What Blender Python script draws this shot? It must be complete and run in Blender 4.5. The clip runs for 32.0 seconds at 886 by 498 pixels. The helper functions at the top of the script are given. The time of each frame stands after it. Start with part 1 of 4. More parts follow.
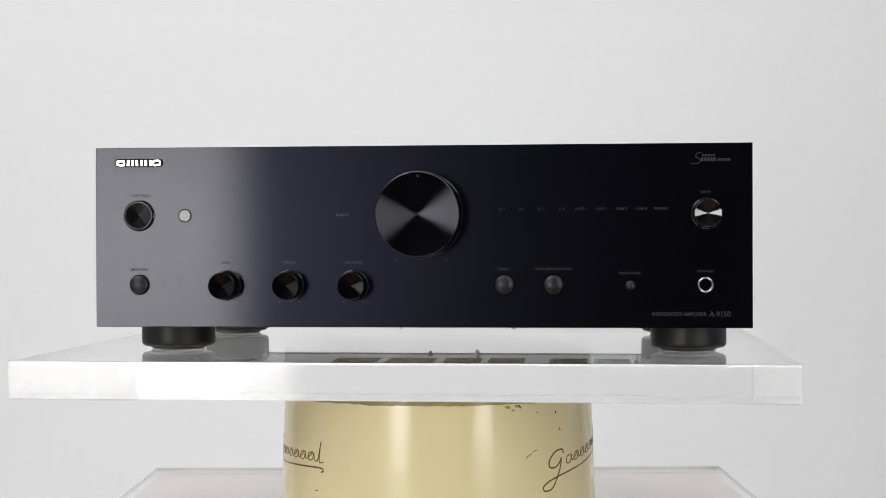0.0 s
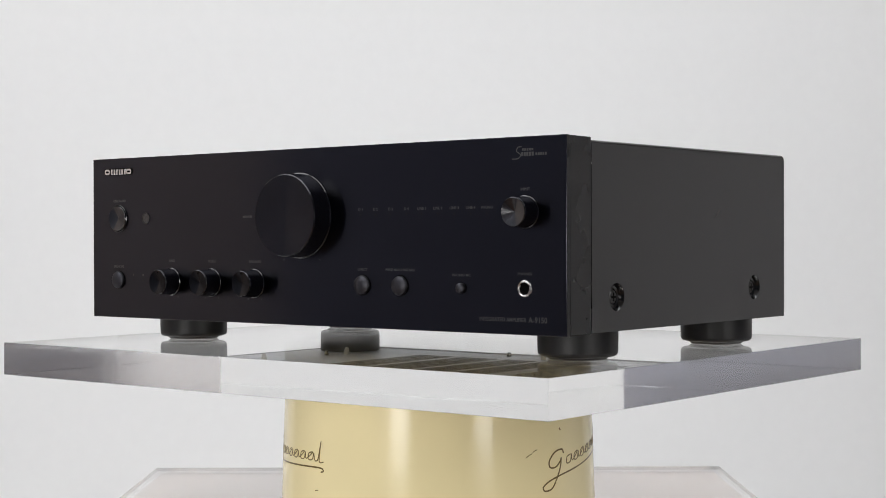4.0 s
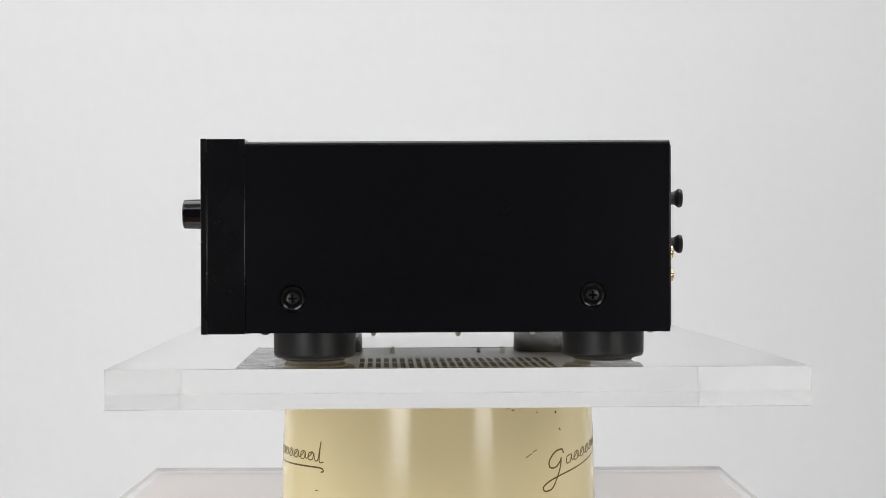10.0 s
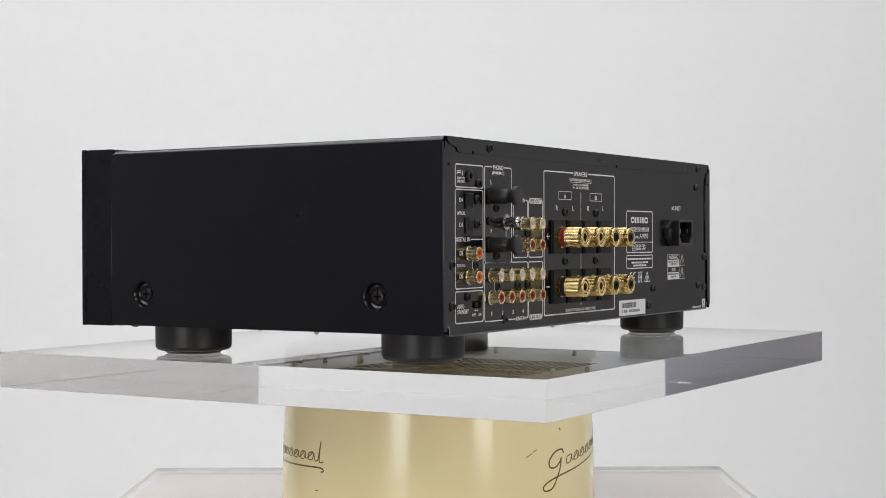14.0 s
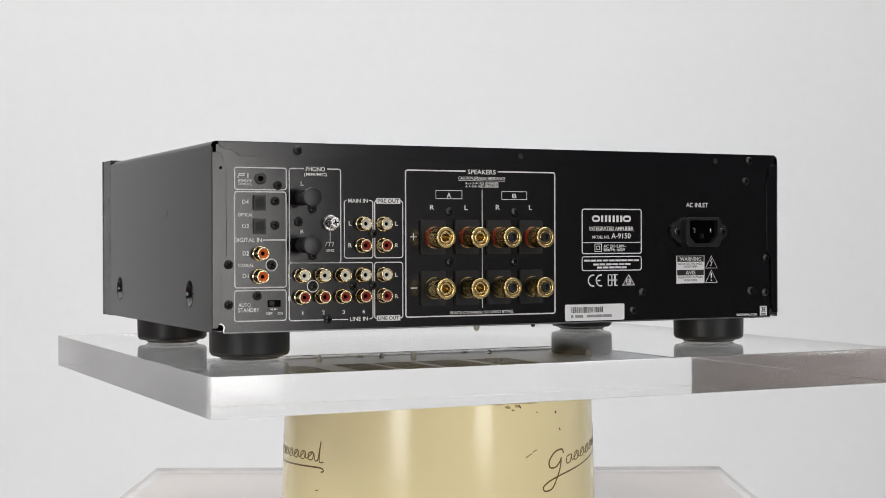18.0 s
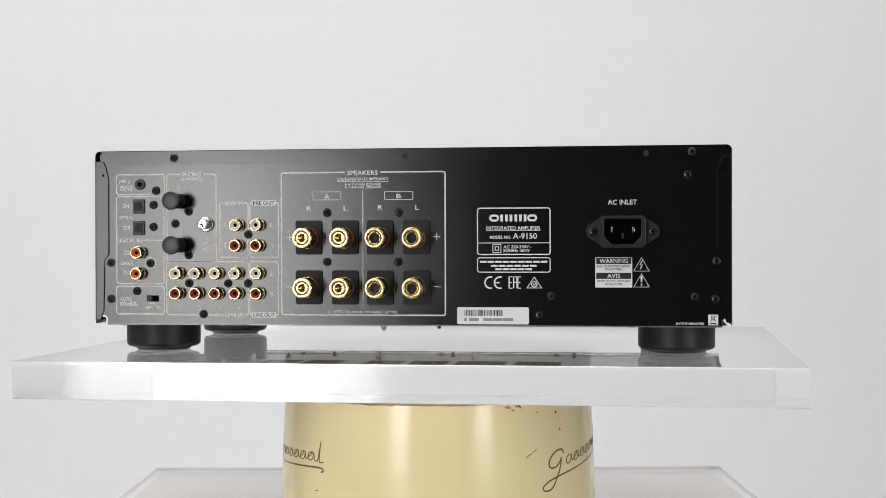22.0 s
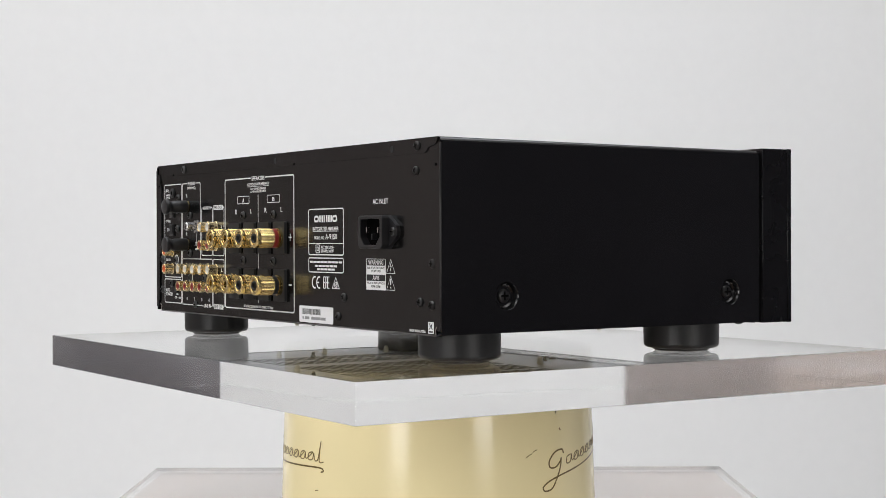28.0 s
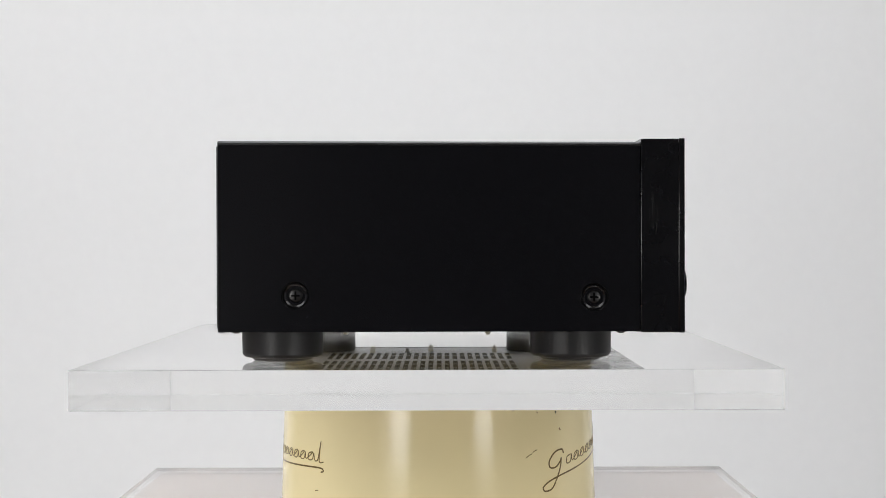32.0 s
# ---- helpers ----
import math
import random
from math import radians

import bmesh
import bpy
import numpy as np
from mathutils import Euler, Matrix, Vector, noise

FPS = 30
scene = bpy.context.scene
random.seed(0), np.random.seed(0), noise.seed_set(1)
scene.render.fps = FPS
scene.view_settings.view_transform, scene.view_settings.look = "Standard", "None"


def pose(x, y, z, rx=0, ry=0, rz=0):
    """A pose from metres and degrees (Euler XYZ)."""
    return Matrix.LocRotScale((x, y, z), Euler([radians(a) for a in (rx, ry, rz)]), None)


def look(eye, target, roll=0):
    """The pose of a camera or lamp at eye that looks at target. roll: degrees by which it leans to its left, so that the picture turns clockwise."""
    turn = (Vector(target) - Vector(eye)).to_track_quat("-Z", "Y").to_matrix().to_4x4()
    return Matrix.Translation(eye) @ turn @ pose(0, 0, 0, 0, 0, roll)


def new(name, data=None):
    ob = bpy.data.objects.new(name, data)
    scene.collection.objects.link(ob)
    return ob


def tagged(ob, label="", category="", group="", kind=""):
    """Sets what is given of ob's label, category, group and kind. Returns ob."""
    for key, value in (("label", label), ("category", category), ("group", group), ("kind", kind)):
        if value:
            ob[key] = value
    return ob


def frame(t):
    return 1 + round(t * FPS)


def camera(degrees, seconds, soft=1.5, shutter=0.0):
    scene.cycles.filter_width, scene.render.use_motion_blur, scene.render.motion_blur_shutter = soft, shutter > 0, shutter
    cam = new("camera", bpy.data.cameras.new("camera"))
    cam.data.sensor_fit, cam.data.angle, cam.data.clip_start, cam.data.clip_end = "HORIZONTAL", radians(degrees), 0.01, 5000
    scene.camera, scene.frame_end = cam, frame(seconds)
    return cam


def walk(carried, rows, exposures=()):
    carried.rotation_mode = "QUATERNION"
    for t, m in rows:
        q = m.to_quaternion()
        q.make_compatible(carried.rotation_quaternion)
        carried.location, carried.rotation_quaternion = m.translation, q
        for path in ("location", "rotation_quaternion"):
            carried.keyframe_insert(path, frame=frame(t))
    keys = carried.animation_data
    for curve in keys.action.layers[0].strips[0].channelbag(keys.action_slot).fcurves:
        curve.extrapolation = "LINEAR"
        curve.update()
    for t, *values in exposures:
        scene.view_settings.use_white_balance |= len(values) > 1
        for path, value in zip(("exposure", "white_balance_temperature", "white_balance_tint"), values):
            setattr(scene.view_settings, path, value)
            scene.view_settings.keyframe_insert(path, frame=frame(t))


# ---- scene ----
# ---- camera ----
TOP = 0.9                      # height of the turning plate's upper face
AMP = (0.0023, -0.0033)        # the amplifier's middle, seen from the turning axis
PLATE = (-0.0059, 0.0053)      # the plate's middle, seen from the turning axis
EYE = Vector((0.0040, -1.1581, TOP + 0.0768))
cam = camera(32.45, 32.0, soft=0.9)
VIEW = look(EYE, EYE + Vector((0, 1, -0.00585)), -0.171)
walk(cam, [(0, VIEW), (32, VIEW)])

# degrees by which the plate has turned, second by second
TURN = (5.39, 13.55, 21.71, 30.0, 38.29, 46.37, 54.58, 62.79, 71.03, 79.33, 87.64, 95.95, 104.28, 112.57, 120.86, 129.13,
        137.53, 145.92, 154.31, 162.68, 171.08, 179.56, 187.99, 196.33, 204.61, 212.82, 220.92, 228.86, 236.88, 245.12,
        253.4, 261.68, 269.97)

# ---- light ----
world = bpy.data.worlds.new("studio_air")
scene.world = world
world.use_nodes = True
world.node_tree.nodes["Background"].inputs[0].default_value = (0.8, 0.85, 1, 1)
world.node_tree.nodes["Background"].inputs[1].default_value = 0.05


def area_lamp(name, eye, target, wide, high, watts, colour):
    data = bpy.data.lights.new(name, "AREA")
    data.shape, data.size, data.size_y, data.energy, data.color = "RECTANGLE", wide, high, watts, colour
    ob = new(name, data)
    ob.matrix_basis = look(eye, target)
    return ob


area_lamp("softbox_lamp", (-1.045, -2.083, TOP + 0.06), (0, -0.15, TOP + 0.02), 0.50, 0.62, 8.8, (1.0, 0.98, 0.955))
area_lamp("softbox_lamp", (1.235, -1.966, TOP + 0.08), (0, -0.15, TOP + 0.02), 0.49, 0.62, 6.7, (1.0, 0.98, 0.955))
# added dim lamp beside the first softbox, stretching its falloff to the left
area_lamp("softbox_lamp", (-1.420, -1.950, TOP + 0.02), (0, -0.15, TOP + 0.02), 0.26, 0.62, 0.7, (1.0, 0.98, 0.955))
area_lamp("ceiling_lamp", (-0.45, 0.3, 2.66), (-0.45, 0.3, 0), 3.4, 1.2, 43.5, (0.925, 0.955, 1.0))
area_lamp("ceiling_lamp", (-1.55, -1.35, 2.66), (-1.55, -1.35, 0), 1.9, 1.7, 30, (0.965, 0.975, 0.99))
area_lamp("ceiling_lamp", (1.60, -1.5, 2.66), (1.60, -1.5, 0), 1.3, 1.7, 17, (0.965, 0.975, 0.99))

# ---- materials ----


def material(name, colour, rough=0.5, metal=0.0, grain=0.0, grain_size=900.0, bump=0.0, bump_size=900.0, spread=0.0, stretch=(1, 1, 1),
             ior=1.5, coat=0.0, stain=0.0, stain_size=12.0):
    """A surface with grain in its colour and gloss at two scales and a fine relief."""
    m = bpy.data.materials.new(name)
    m.use_nodes = True
    nodes, links = m.node_tree.nodes, m.node_tree.links
    b = nodes["Principled BSDF"]
    b.inputs["Base Color"].default_value = (*colour, 1)
    b.inputs["Roughness"].default_value = rough
    b.inputs["Metallic"].default_value = metal
    b.inputs["IOR"].default_value = ior
    b.inputs["Coat Weight"].default_value = coat
    b.inputs["Coat Roughness"].default_value = 0.06
    if not (grain or bump or spread or stain):
        return m
    where = nodes.new("ShaderNodeTexCoord")
    scaled = nodes.new("ShaderNodeMapping")
    scaled.inputs["Scale"].default_value = stretch
    links.new(where.outputs["Object"], scaled.inputs["Vector"])
    fine = nodes.new("ShaderNodeTexNoise")
    fine.inputs["Scale"].default_value, fine.inputs["Detail"].default_value = grain_size, 4
    links.new(scaled.outputs[0], fine.inputs["Vector"])
    broad = nodes.new("ShaderNodeTexNoise")
    broad.inputs["Scale"].default_value, broad.inputs["Detail"].default_value = stain_size, 5
    links.new(where.outputs["Object"], broad.inputs["Vector"])
    if grain or stain:
        add = nodes.new("ShaderNodeMath")
        add.operation = "MULTIPLY_ADD"
        add.inputs[1].default_value = grain * 2
        links.new(fine.outputs["Fac"], add.inputs[0])
        add2 = nodes.new("ShaderNodeMath")
        add2.operation = "MULTIPLY_ADD"
        add2.inputs[1].default_value, add2.inputs[2].default_value = stain * 2, 1 - grain - stain
        links.new(broad.outputs["Fac"], add2.inputs[0])
        links.new(add2.outputs[0], add.inputs[2])
        mul = nodes.new("ShaderNodeVectorMath")
        mul.operation = "SCALE"
        mul.inputs[0].default_value = colour
        links.new(add.outputs[0], mul.inputs["Scale"])
        links.new(mul.outputs[0], b.inputs["Base Color"])
    if spread:
        ramp = nodes.new("ShaderNodeMapRange")
        ramp.inputs["From Min"].default_value, ramp.inputs["From Max"].default_value = 0.3, 0.7
        ramp.inputs["To Min"].default_value, ramp.inputs["To Max"].default_value = rough - spread, rough + spread
        links.new(broad.outputs["Fac"], ramp.inputs["Value"])
        links.new(ramp.outputs[0], b.inputs["Roughness"])
    if bump:
        relief = nodes.new("ShaderNodeTexNoise")
        relief.inputs["Scale"].default_value, relief.inputs["Detail"].default_value = bump_size, 2
        links.new(scaled.outputs[0], relief.inputs["Vector"])
        bumps = nodes.new("ShaderNodeBump")
        bumps.inputs["Strength"].default_value, bumps.inputs["Distance"].default_value = bump, 0.0002
        links.new(relief.outputs["Fac"], bumps.inputs["Height"])
        links.new(bumps.outputs[0], b.inputs["Normal"])
    return m


def satin(name, colour, rough, ior=1.5, bump=0.1, bump_size=2200.0, spread=0.02, stain_size=9.0):
    """Satin black paint: a dark body under a soft gloss that dies away quickly."""
    m = bpy.data.materials.new(name)
    m.use_nodes = True
    nodes, links = m.node_tree.nodes, m.node_tree.links
    nodes.remove(nodes["Principled BSDF"])
    body, gloss, blend, edge = (nodes.new("ShaderNode" + k) for k in ("BsdfDiffuse", "BsdfGlossy", "MixShader", "Fresnel"))
    gloss.distribution = "BECKMANN"
    edge.inputs["IOR"].default_value = ior
    where = nodes.new("ShaderNodeTexCoord")
    broad, fine = nodes.new("ShaderNodeTexNoise"), nodes.new("ShaderNodeTexNoise")
    broad.inputs["Scale"].default_value, broad.inputs["Detail"].default_value = stain_size, 6
    fine.inputs["Scale"].default_value, fine.inputs["Detail"].default_value = bump_size, 2
    for n in (broad, fine):
        links.new(where.outputs["Object"], n.inputs["Vector"])
    ramp = nodes.new("ShaderNodeMapRange")
    ramp.inputs["From Min"].default_value, ramp.inputs["From Max"].default_value = 0.3, 0.7
    ramp.inputs["To Min"].default_value, ramp.inputs["To Max"].default_value = rough - spread, rough + spread
    links.new(broad.outputs["Fac"], ramp.inputs["Value"])
    links.new(ramp.outputs[0], gloss.inputs["Roughness"])
    shade = nodes.new("ShaderNodeMix")
    shade.data_type = "RGBA"
    shade.inputs["A"].default_value, shade.inputs["B"].default_value = (*[c * 0.8 for c in colour], 1), (*[c * 1.2 for c in colour], 1)
    links.new(fine.outputs["Fac"], shade.inputs["Factor"])
    links.new(shade.outputs["Result"], body.inputs["Color"])
    relief = nodes.new("ShaderNodeBump")
    relief.inputs["Strength"].default_value, relief.inputs["Distance"].default_value = bump, 0.0002
    links.new(fine.outputs["Fac"], relief.inputs["Height"])
    # a share of the gloss spreads wider
    wide, sheen = nodes.new("ShaderNodeBsdfGlossy"), nodes.new("ShaderNodeMixShader")
    wide.distribution = "BECKMANN"
    wide.inputs["Roughness"].default_value = 0.37
    sheen.inputs[0].default_value = 0.09
    links.new(gloss.outputs[0], sheen.inputs[1])
    links.new(wide.outputs[0], sheen.inputs[2])
    for n in (body, gloss, wide, edge):
        links.new(relief.outputs[0], n.inputs["Normal"])
    links.new(edge.outputs[0], blend.inputs[0])
    links.new(body.outputs[0], blend.inputs[1])
    links.new(sheen.outputs[0], blend.inputs[2])
    links.new(blend.outputs[0], nodes["Material Output"].inputs["Surface"])
    return m


def brushed(name, colour, rough, anisotropic, upright=False, lines=0.0, sheen=None):
    """Dark metal with fine grooves: level ones on a front (the gloss spreads upright), or turned ones round a knob's axis."""
    m = bpy.data.materials.new(name)
    m.use_nodes = True
    nodes, links = m.node_tree.nodes, m.node_tree.links
    nodes.remove(nodes["Principled BSDF"])
    gloss, where, scaled, fine, broad, add, mul = (nodes.new("ShaderNode" + k) for k in ("BsdfAnisotropic", "TexCoord", "Mapping", "TexNoise", "TexNoise", "Math", "VectorMath"))
    gloss.distribution = "BECKMANN"
    gloss.inputs["Roughness"].default_value = rough
    gloss.inputs["Anisotropy"].default_value = -anisotropic if upright else anisotropic
    if upright:
        way = nodes.new("ShaderNodeCombineXYZ")
        way.inputs["Z"].default_value = 1
    else:
        way = nodes.new("ShaderNodeTangent")
        way.direction_type, way.axis = "RADIAL", "Z"
    links.new(way.outputs[0], gloss.inputs["Tangent"])
    # hairlines and broader cloudy patches
    scaled.inputs["Scale"].default_value = (0.35, 1, 60) if upright else (1, 1, 1)
    fine.inputs["Scale"].default_value, fine.inputs["Detail"].default_value = 60, 4
    broad.inputs["Scale"].default_value, broad.inputs["Detail"].default_value = 9, 5
    links.new(where.outputs["Object"], scaled.inputs["Vector"])
    links.new(scaled.outputs[0], fine.inputs["Vector"])
    links.new(where.outputs["Object"], broad.inputs["Vector"])
    add.operation = "ADD"
    links.new(fine.outputs["Fac"], add.inputs[0])
    links.new(broad.outputs["Fac"], add.inputs[1])
    ramp = nodes.new("ShaderNodeMapRange")
    ramp.inputs["From Min"].default_value, ramp.inputs["From Max"].default_value = 0.6, 1.4
    ramp.inputs["To Min"].default_value, ramp.inputs["To Max"].default_value = 1 - 1.5 * lines, 1 + 1.5 * lines
    links.new(add.outputs[0], ramp.inputs["Value"])
    mul.operation = "SCALE"
    mul.inputs[0].default_value = colour
    links.new(ramp.outputs[0], mul.inputs["Scale"])
    links.new(mul.outputs[0], gloss.inputs["Color"])
    if sheen:
        # a wide, weak lobe of the anodised skin over the grooves
        skin, both = nodes.new("ShaderNodeBsdfAnisotropic"), nodes.new("ShaderNodeAddShader")
        skin.distribution = "BECKMANN"
        skin.inputs["Color"].default_value, skin.inputs["Roughness"].default_value = (*sheen, 1), 0.34
        links.new(gloss.outputs[0], both.inputs[0])
        links.new(skin.outputs[0], both.inputs[1])
        # clear seal that shines at a low angle
        seal, edge, blend = (nodes.new("ShaderNode" + k) for k in ("BsdfAnisotropic", "Fresnel", "MixShader"))
        seal.distribution = "BECKMANN"
        seal.inputs["Roughness"].default_value, edge.inputs["IOR"].default_value = 0.2, 1.28
        seal.inputs["Anisotropy"].default_value = gloss.inputs["Anisotropy"].default_value
        links.new(way.outputs[0], seal.inputs["Tangent"])
        links.new(edge.outputs[0], blend.inputs[0])
        links.new(both.outputs[0], blend.inputs[1])
        links.new(seal.outputs[0], blend.inputs[2])
        gloss = blend
    links.new(gloss.outputs[0], nodes["Material Output"].inputs["Surface"])
    return m


PAPER = material("white_backdrop_paper", (0.84, 0.84, 0.83), 0.9, grain=0.02, grain_size=40, stain=0.03, stain_size=1.3)
WALL = material("grey_wall_paint", (0.24, 0.22, 0.21), 0.8, grain=0.03, grain_size=60, stain=0.08, stain_size=2)
DIM_WALL = material("slate_wall_paint", (0.06, 0.064, 0.092), 0.8, grain=0.03, grain_size=60, stain=0.08, stain_size=2)
PALE_WALL = material("pale_wall_paint", (0.84, 0.82, 0.815), 0.8, grain=0.03, grain_size=60, stain=0.12, stain_size=1.5)
SLATE_WALL = material("blue_grey_wall_paint", (0.23, 0.235, 0.28), 0.8, grain=0.05, grain_size=60, stain=0.15, stain_size=1.2)
LIGHT_TAN_WALL = material("light_tan_wall_boards", (0.56, 0.475, 0.425), 0.7, grain=0.15, grain_size=8, stretch=(1, 1, 14), stain=0.2, stain_size=1.5)
TAN_WALL = material("tan_wall_paint", (0.34, 0.295, 0.275), 0.8, grain=0.05, grain_size=60, stain=0.25, stain_size=1.2)
LIGHT_VIOLET_WALL = material("light_violet_grey_wall_paint", (0.60, 0.59, 0.63), 0.8, grain=0.05, grain_size=60, stain=0.45, stain_size=1.6)
VIOLET_WALL = material("violet_grey_wall_paint", (0.12, 0.115, 0.135), 0.8, grain=0.05, grain_size=60, stain=0.25, stain_size=1.2)
CEILING = material("ceiling_paint", (0.75, 0.75, 0.74), 0.9, grain=0.02, grain_size=50, stain=0.04, stain_size=2)
FLOOR = material("brown_floorboards", (0.20, 0.12, 0.08), 0.45, grain=0.35, grain_size=5, stretch=(1, 12, 1), stain=0.2, stain_size=3)
PEDESTAL = material("tan_wood_veneer", (0.42, 0.335, 0.285), 0.5, grain=0.10, grain_size=30, stretch=(1, 10, 1), stain=0.10, stain_size=9)
PANEL = brushed("black_brushed_aluminium", (0.0175, 0.0173, 0.0180), 0.190, 0.62, True, lines=0.09, sheen=(0.0150, 0.0157, 0.0245))
PANEL_END = satin("black_anodised_end", (0.0045, 0.0045, 0.005), 0.27, 1.5, bump=0.02, spread=0.03, stain_size=45)
CASE = satin("black_satin_steel", (0.004, 0.004, 0.0045), 0.225, 1.62, bump=0.01, spread=0.012)
REAR = satin("black_rear_paint", (0.004, 0.004, 0.004), 0.208, 1.64, bump=0.012, spread=0.015, stain_size=10)
KNOB_SIDE = material("black_knob_lacquer", (0.004, 0.004, 0.006), 0.09, grain=0.1, spread=0.02, stain_size=60)
KNOB_FACE = brushed("black_turned_aluminium", (0.046, 0.046, 0.053), 0.20, 0.76, lines=0.08)
INPUT_FACE = brushed("silvery_turned_aluminium", (0.10, 0.10, 0.104), 0.154, 0.66, lines=0.08)
ARRIS = material("polished_dark_edge", (0.05, 0.05, 0.055), 0.16, 1.0, grain=0.1, spread=0.03, stain_size=300)
BRIGHT_FACE = brushed("bright_turned_aluminium", (0.10, 0.10, 0.104), 0.154, 0.66, lines=0.08)
SMALL_FACE = brushed("dark_turned_aluminium", (0.04, 0.04, 0.043), 0.154, 0.66, lines=0.08)
BUTTON = material("black_button_metal", (0.06, 0.06, 0.068), 0.42, 1.0, grain=0.1, spread=0.04, stain_size=200)
SCUFF = satin("grey_scuff", (0.005, 0.005, 0.005), 0.32, 1.55, bump=0.5, bump_size=900)
SMEAR = satin("dull_smear", (0.004, 0.004, 0.004), 0.31, 1.62, bump=0.15, bump_size=900)
RUBBER = material("black_foot_plastic", (0.008, 0.008, 0.008), 0.45, grain=0.15, bump=0.12, bump_size=1800, spread=0.05, stain_size=60)
PLASTIC = material("black_plastic", (0.014, 0.014, 0.015), 0.35, grain=0.12, bump=0.1, bump_size=1500, spread=0.05, stain_size=80)
GREY_BLOCK = material("dark_grey_plastic", (0.013, 0.013, 0.0135), 0.6, grain=0.12, bump=0.12, bump_size=1500, spread=0.05, stain_size=80)
HOLE = material("dark_hole", (0.003, 0.003, 0.003), 0.7, grain=0.1, ior=1.06)
SCREW = material("black_screw_steel", (0.065, 0.065, 0.065), 0.33, 1.0, grain=0.2, spread=0.05, stain_size=300)
GOLD = material("gold_plate", (0.80, 0.63, 0.29), 0.19, 1.0, grain=0.06, grain_size=2500, spread=0.05, stain_size=250)
PALE_GOLD = material("pale_gold_plate", (0.80, 0.67, 0.40), 0.22, 1.0, grain=0.06, grain_size=2500, spread=0.05, stain_size=250)
CHROME = material("nickel_plate", (0.55, 0.54, 0.53), 0.25, 1.0, grain=0.05, spread=0.05, stain_size=250)
BARE_STEEL = material("dull_bare_steel", (0.22, 0.22, 0.225), 0.4, 1.0, grain=0.15, grain_size=400, spread=0.08, stain_size=60)
STEEL = material("galvanised_steel", (0.24, 0.25, 0.27), 0.42, 1.0, grain=0.10, grain_size=300, spread=0.06, stain=0.08, stain_size=25)
WHITE_PLASTIC = material("white_insulator", (0.78, 0.75, 0.66), 0.35, grain=0.04)
RED_PLASTIC = material("red_insulator", (0.28, 0.025, 0.018), 0.35, grain=0.06)
ORANGE_PLASTIC = material("orange_insulator", (0.72, 0.13, 0.02), 0.35, grain=0.06)
CREAM_PEG = material("cream_nylon", (0.46, 0.43, 0.34), 0.5, grain=0.06)
PRINT = material("white_print", (0.86, 0.86, 0.85), 0.6, grain=0.05)
GREY_PRINT = material("grey_print", (0.05, 0.05, 0.053), 0.55, grain=0.05)
DARK_PRINT = material("black_print", (0.012, 0.012, 0.012), 0.6, grain=0.05)
STICKER = material("white_sticker_paper", (0.88, 0.88, 0.885), 0.6, grain=0.03)
SERIAL_GREY = material("grey_ink", (0.3, 0.3, 0.3), 0.6, grain=0.05)
INK = material("brown_ink", (0.15, 0.095, 0.02), 0.45, grain=0.15, grain_size=500)
RIM_BROWN = material("mottled_rim_brown", (0.36, 0.28, 0.11), 0.4, grain=0.45, grain_size=160, stain=0.35, stain_size=40)
CHIP = material("rust_chip", (0.20, 0.09, 0.04), 0.7, grain=0.25, grain_size=600)
CREAM = material("cream_enamel", (0.90, 0.778, 0.44), 0.13, ior=1.52, grain=0.02, grain_size=25, stain=0.05, stain_size=11, bump=0.5, bump_size=130, spread=0.04)
WINDOW = material("smoked_lens", (0.012, 0.012, 0.013), 0.24, grain=0.05, ior=1.9)
BADGE = material("silver_badge", (0.80, 0.80, 0.80), 0.22, 1.0, grain=0.04)
LED = material("unlit_lens", (0.02, 0.018, 0.018), 0.2, grain=0.1)


def acrylic(name, colour, clear=1.0, dull=0.05, haze=0.0, shine=0.5):
    m = bpy.data.materials.new(name)
    m.use_nodes = True
    nodes, links = m.node_tree.nodes, m.node_tree.links
    b = nodes["Principled BSDF"]
    b.inputs["Base Color"].default_value = (*colour, 1)
    b.inputs["Transmission Weight"].default_value = clear
    b.inputs["IOR"].default_value = 1.49
    b.inputs["Specular IOR Level"].default_value = shine
    where = nodes.new("ShaderNodeTexCoord")
    smear = nodes.new("ShaderNodeTexNoise")
    smear.inputs["Scale"].default_value, smear.inputs["Detail"].default_value = 9, 6
    links.new(where.outputs["Object"], smear.inputs["Vector"])
    ramp = nodes.new("ShaderNodeMapRange")
    ramp.inputs["From Min"].default_value, ramp.inputs["From Max"].default_value = 0.45, 0.75
    ramp.inputs["To Min"].default_value, ramp.inputs["To Max"].default_value = dull * haze, dull
    links.new(smear.outputs["Fac"], ramp.inputs["Value"])
    links.new(ramp.outputs[0], b.inputs["Roughness"])
    return m


ACRYLIC = acrylic("clear_acrylic", (0.99, 0.99, 0.985))
SAWN_ACRYLIC = acrylic("polished_acrylic_edge", (1.0, 1.0, 0.995), 0.97, 0.11, 0.45)

# ---- making meshes ----


def mesh_of(name, bm, materials, angle=20, recalc=True):
    if recalc:
        bmesh.ops.recalc_face_normals(bm, faces=bm.faces)
    me = bpy.data.meshes.new(name)
    bm.to_mesh(me)
    bm.free()
    for m in materials if isinstance(materials, (list, tuple)) else (materials,):
        me.materials.append(m)
    me.polygons.foreach_set("use_smooth", [True] * len(me.polygons))
    me.set_sharp_from_angle(angle=radians(angle))
    return me


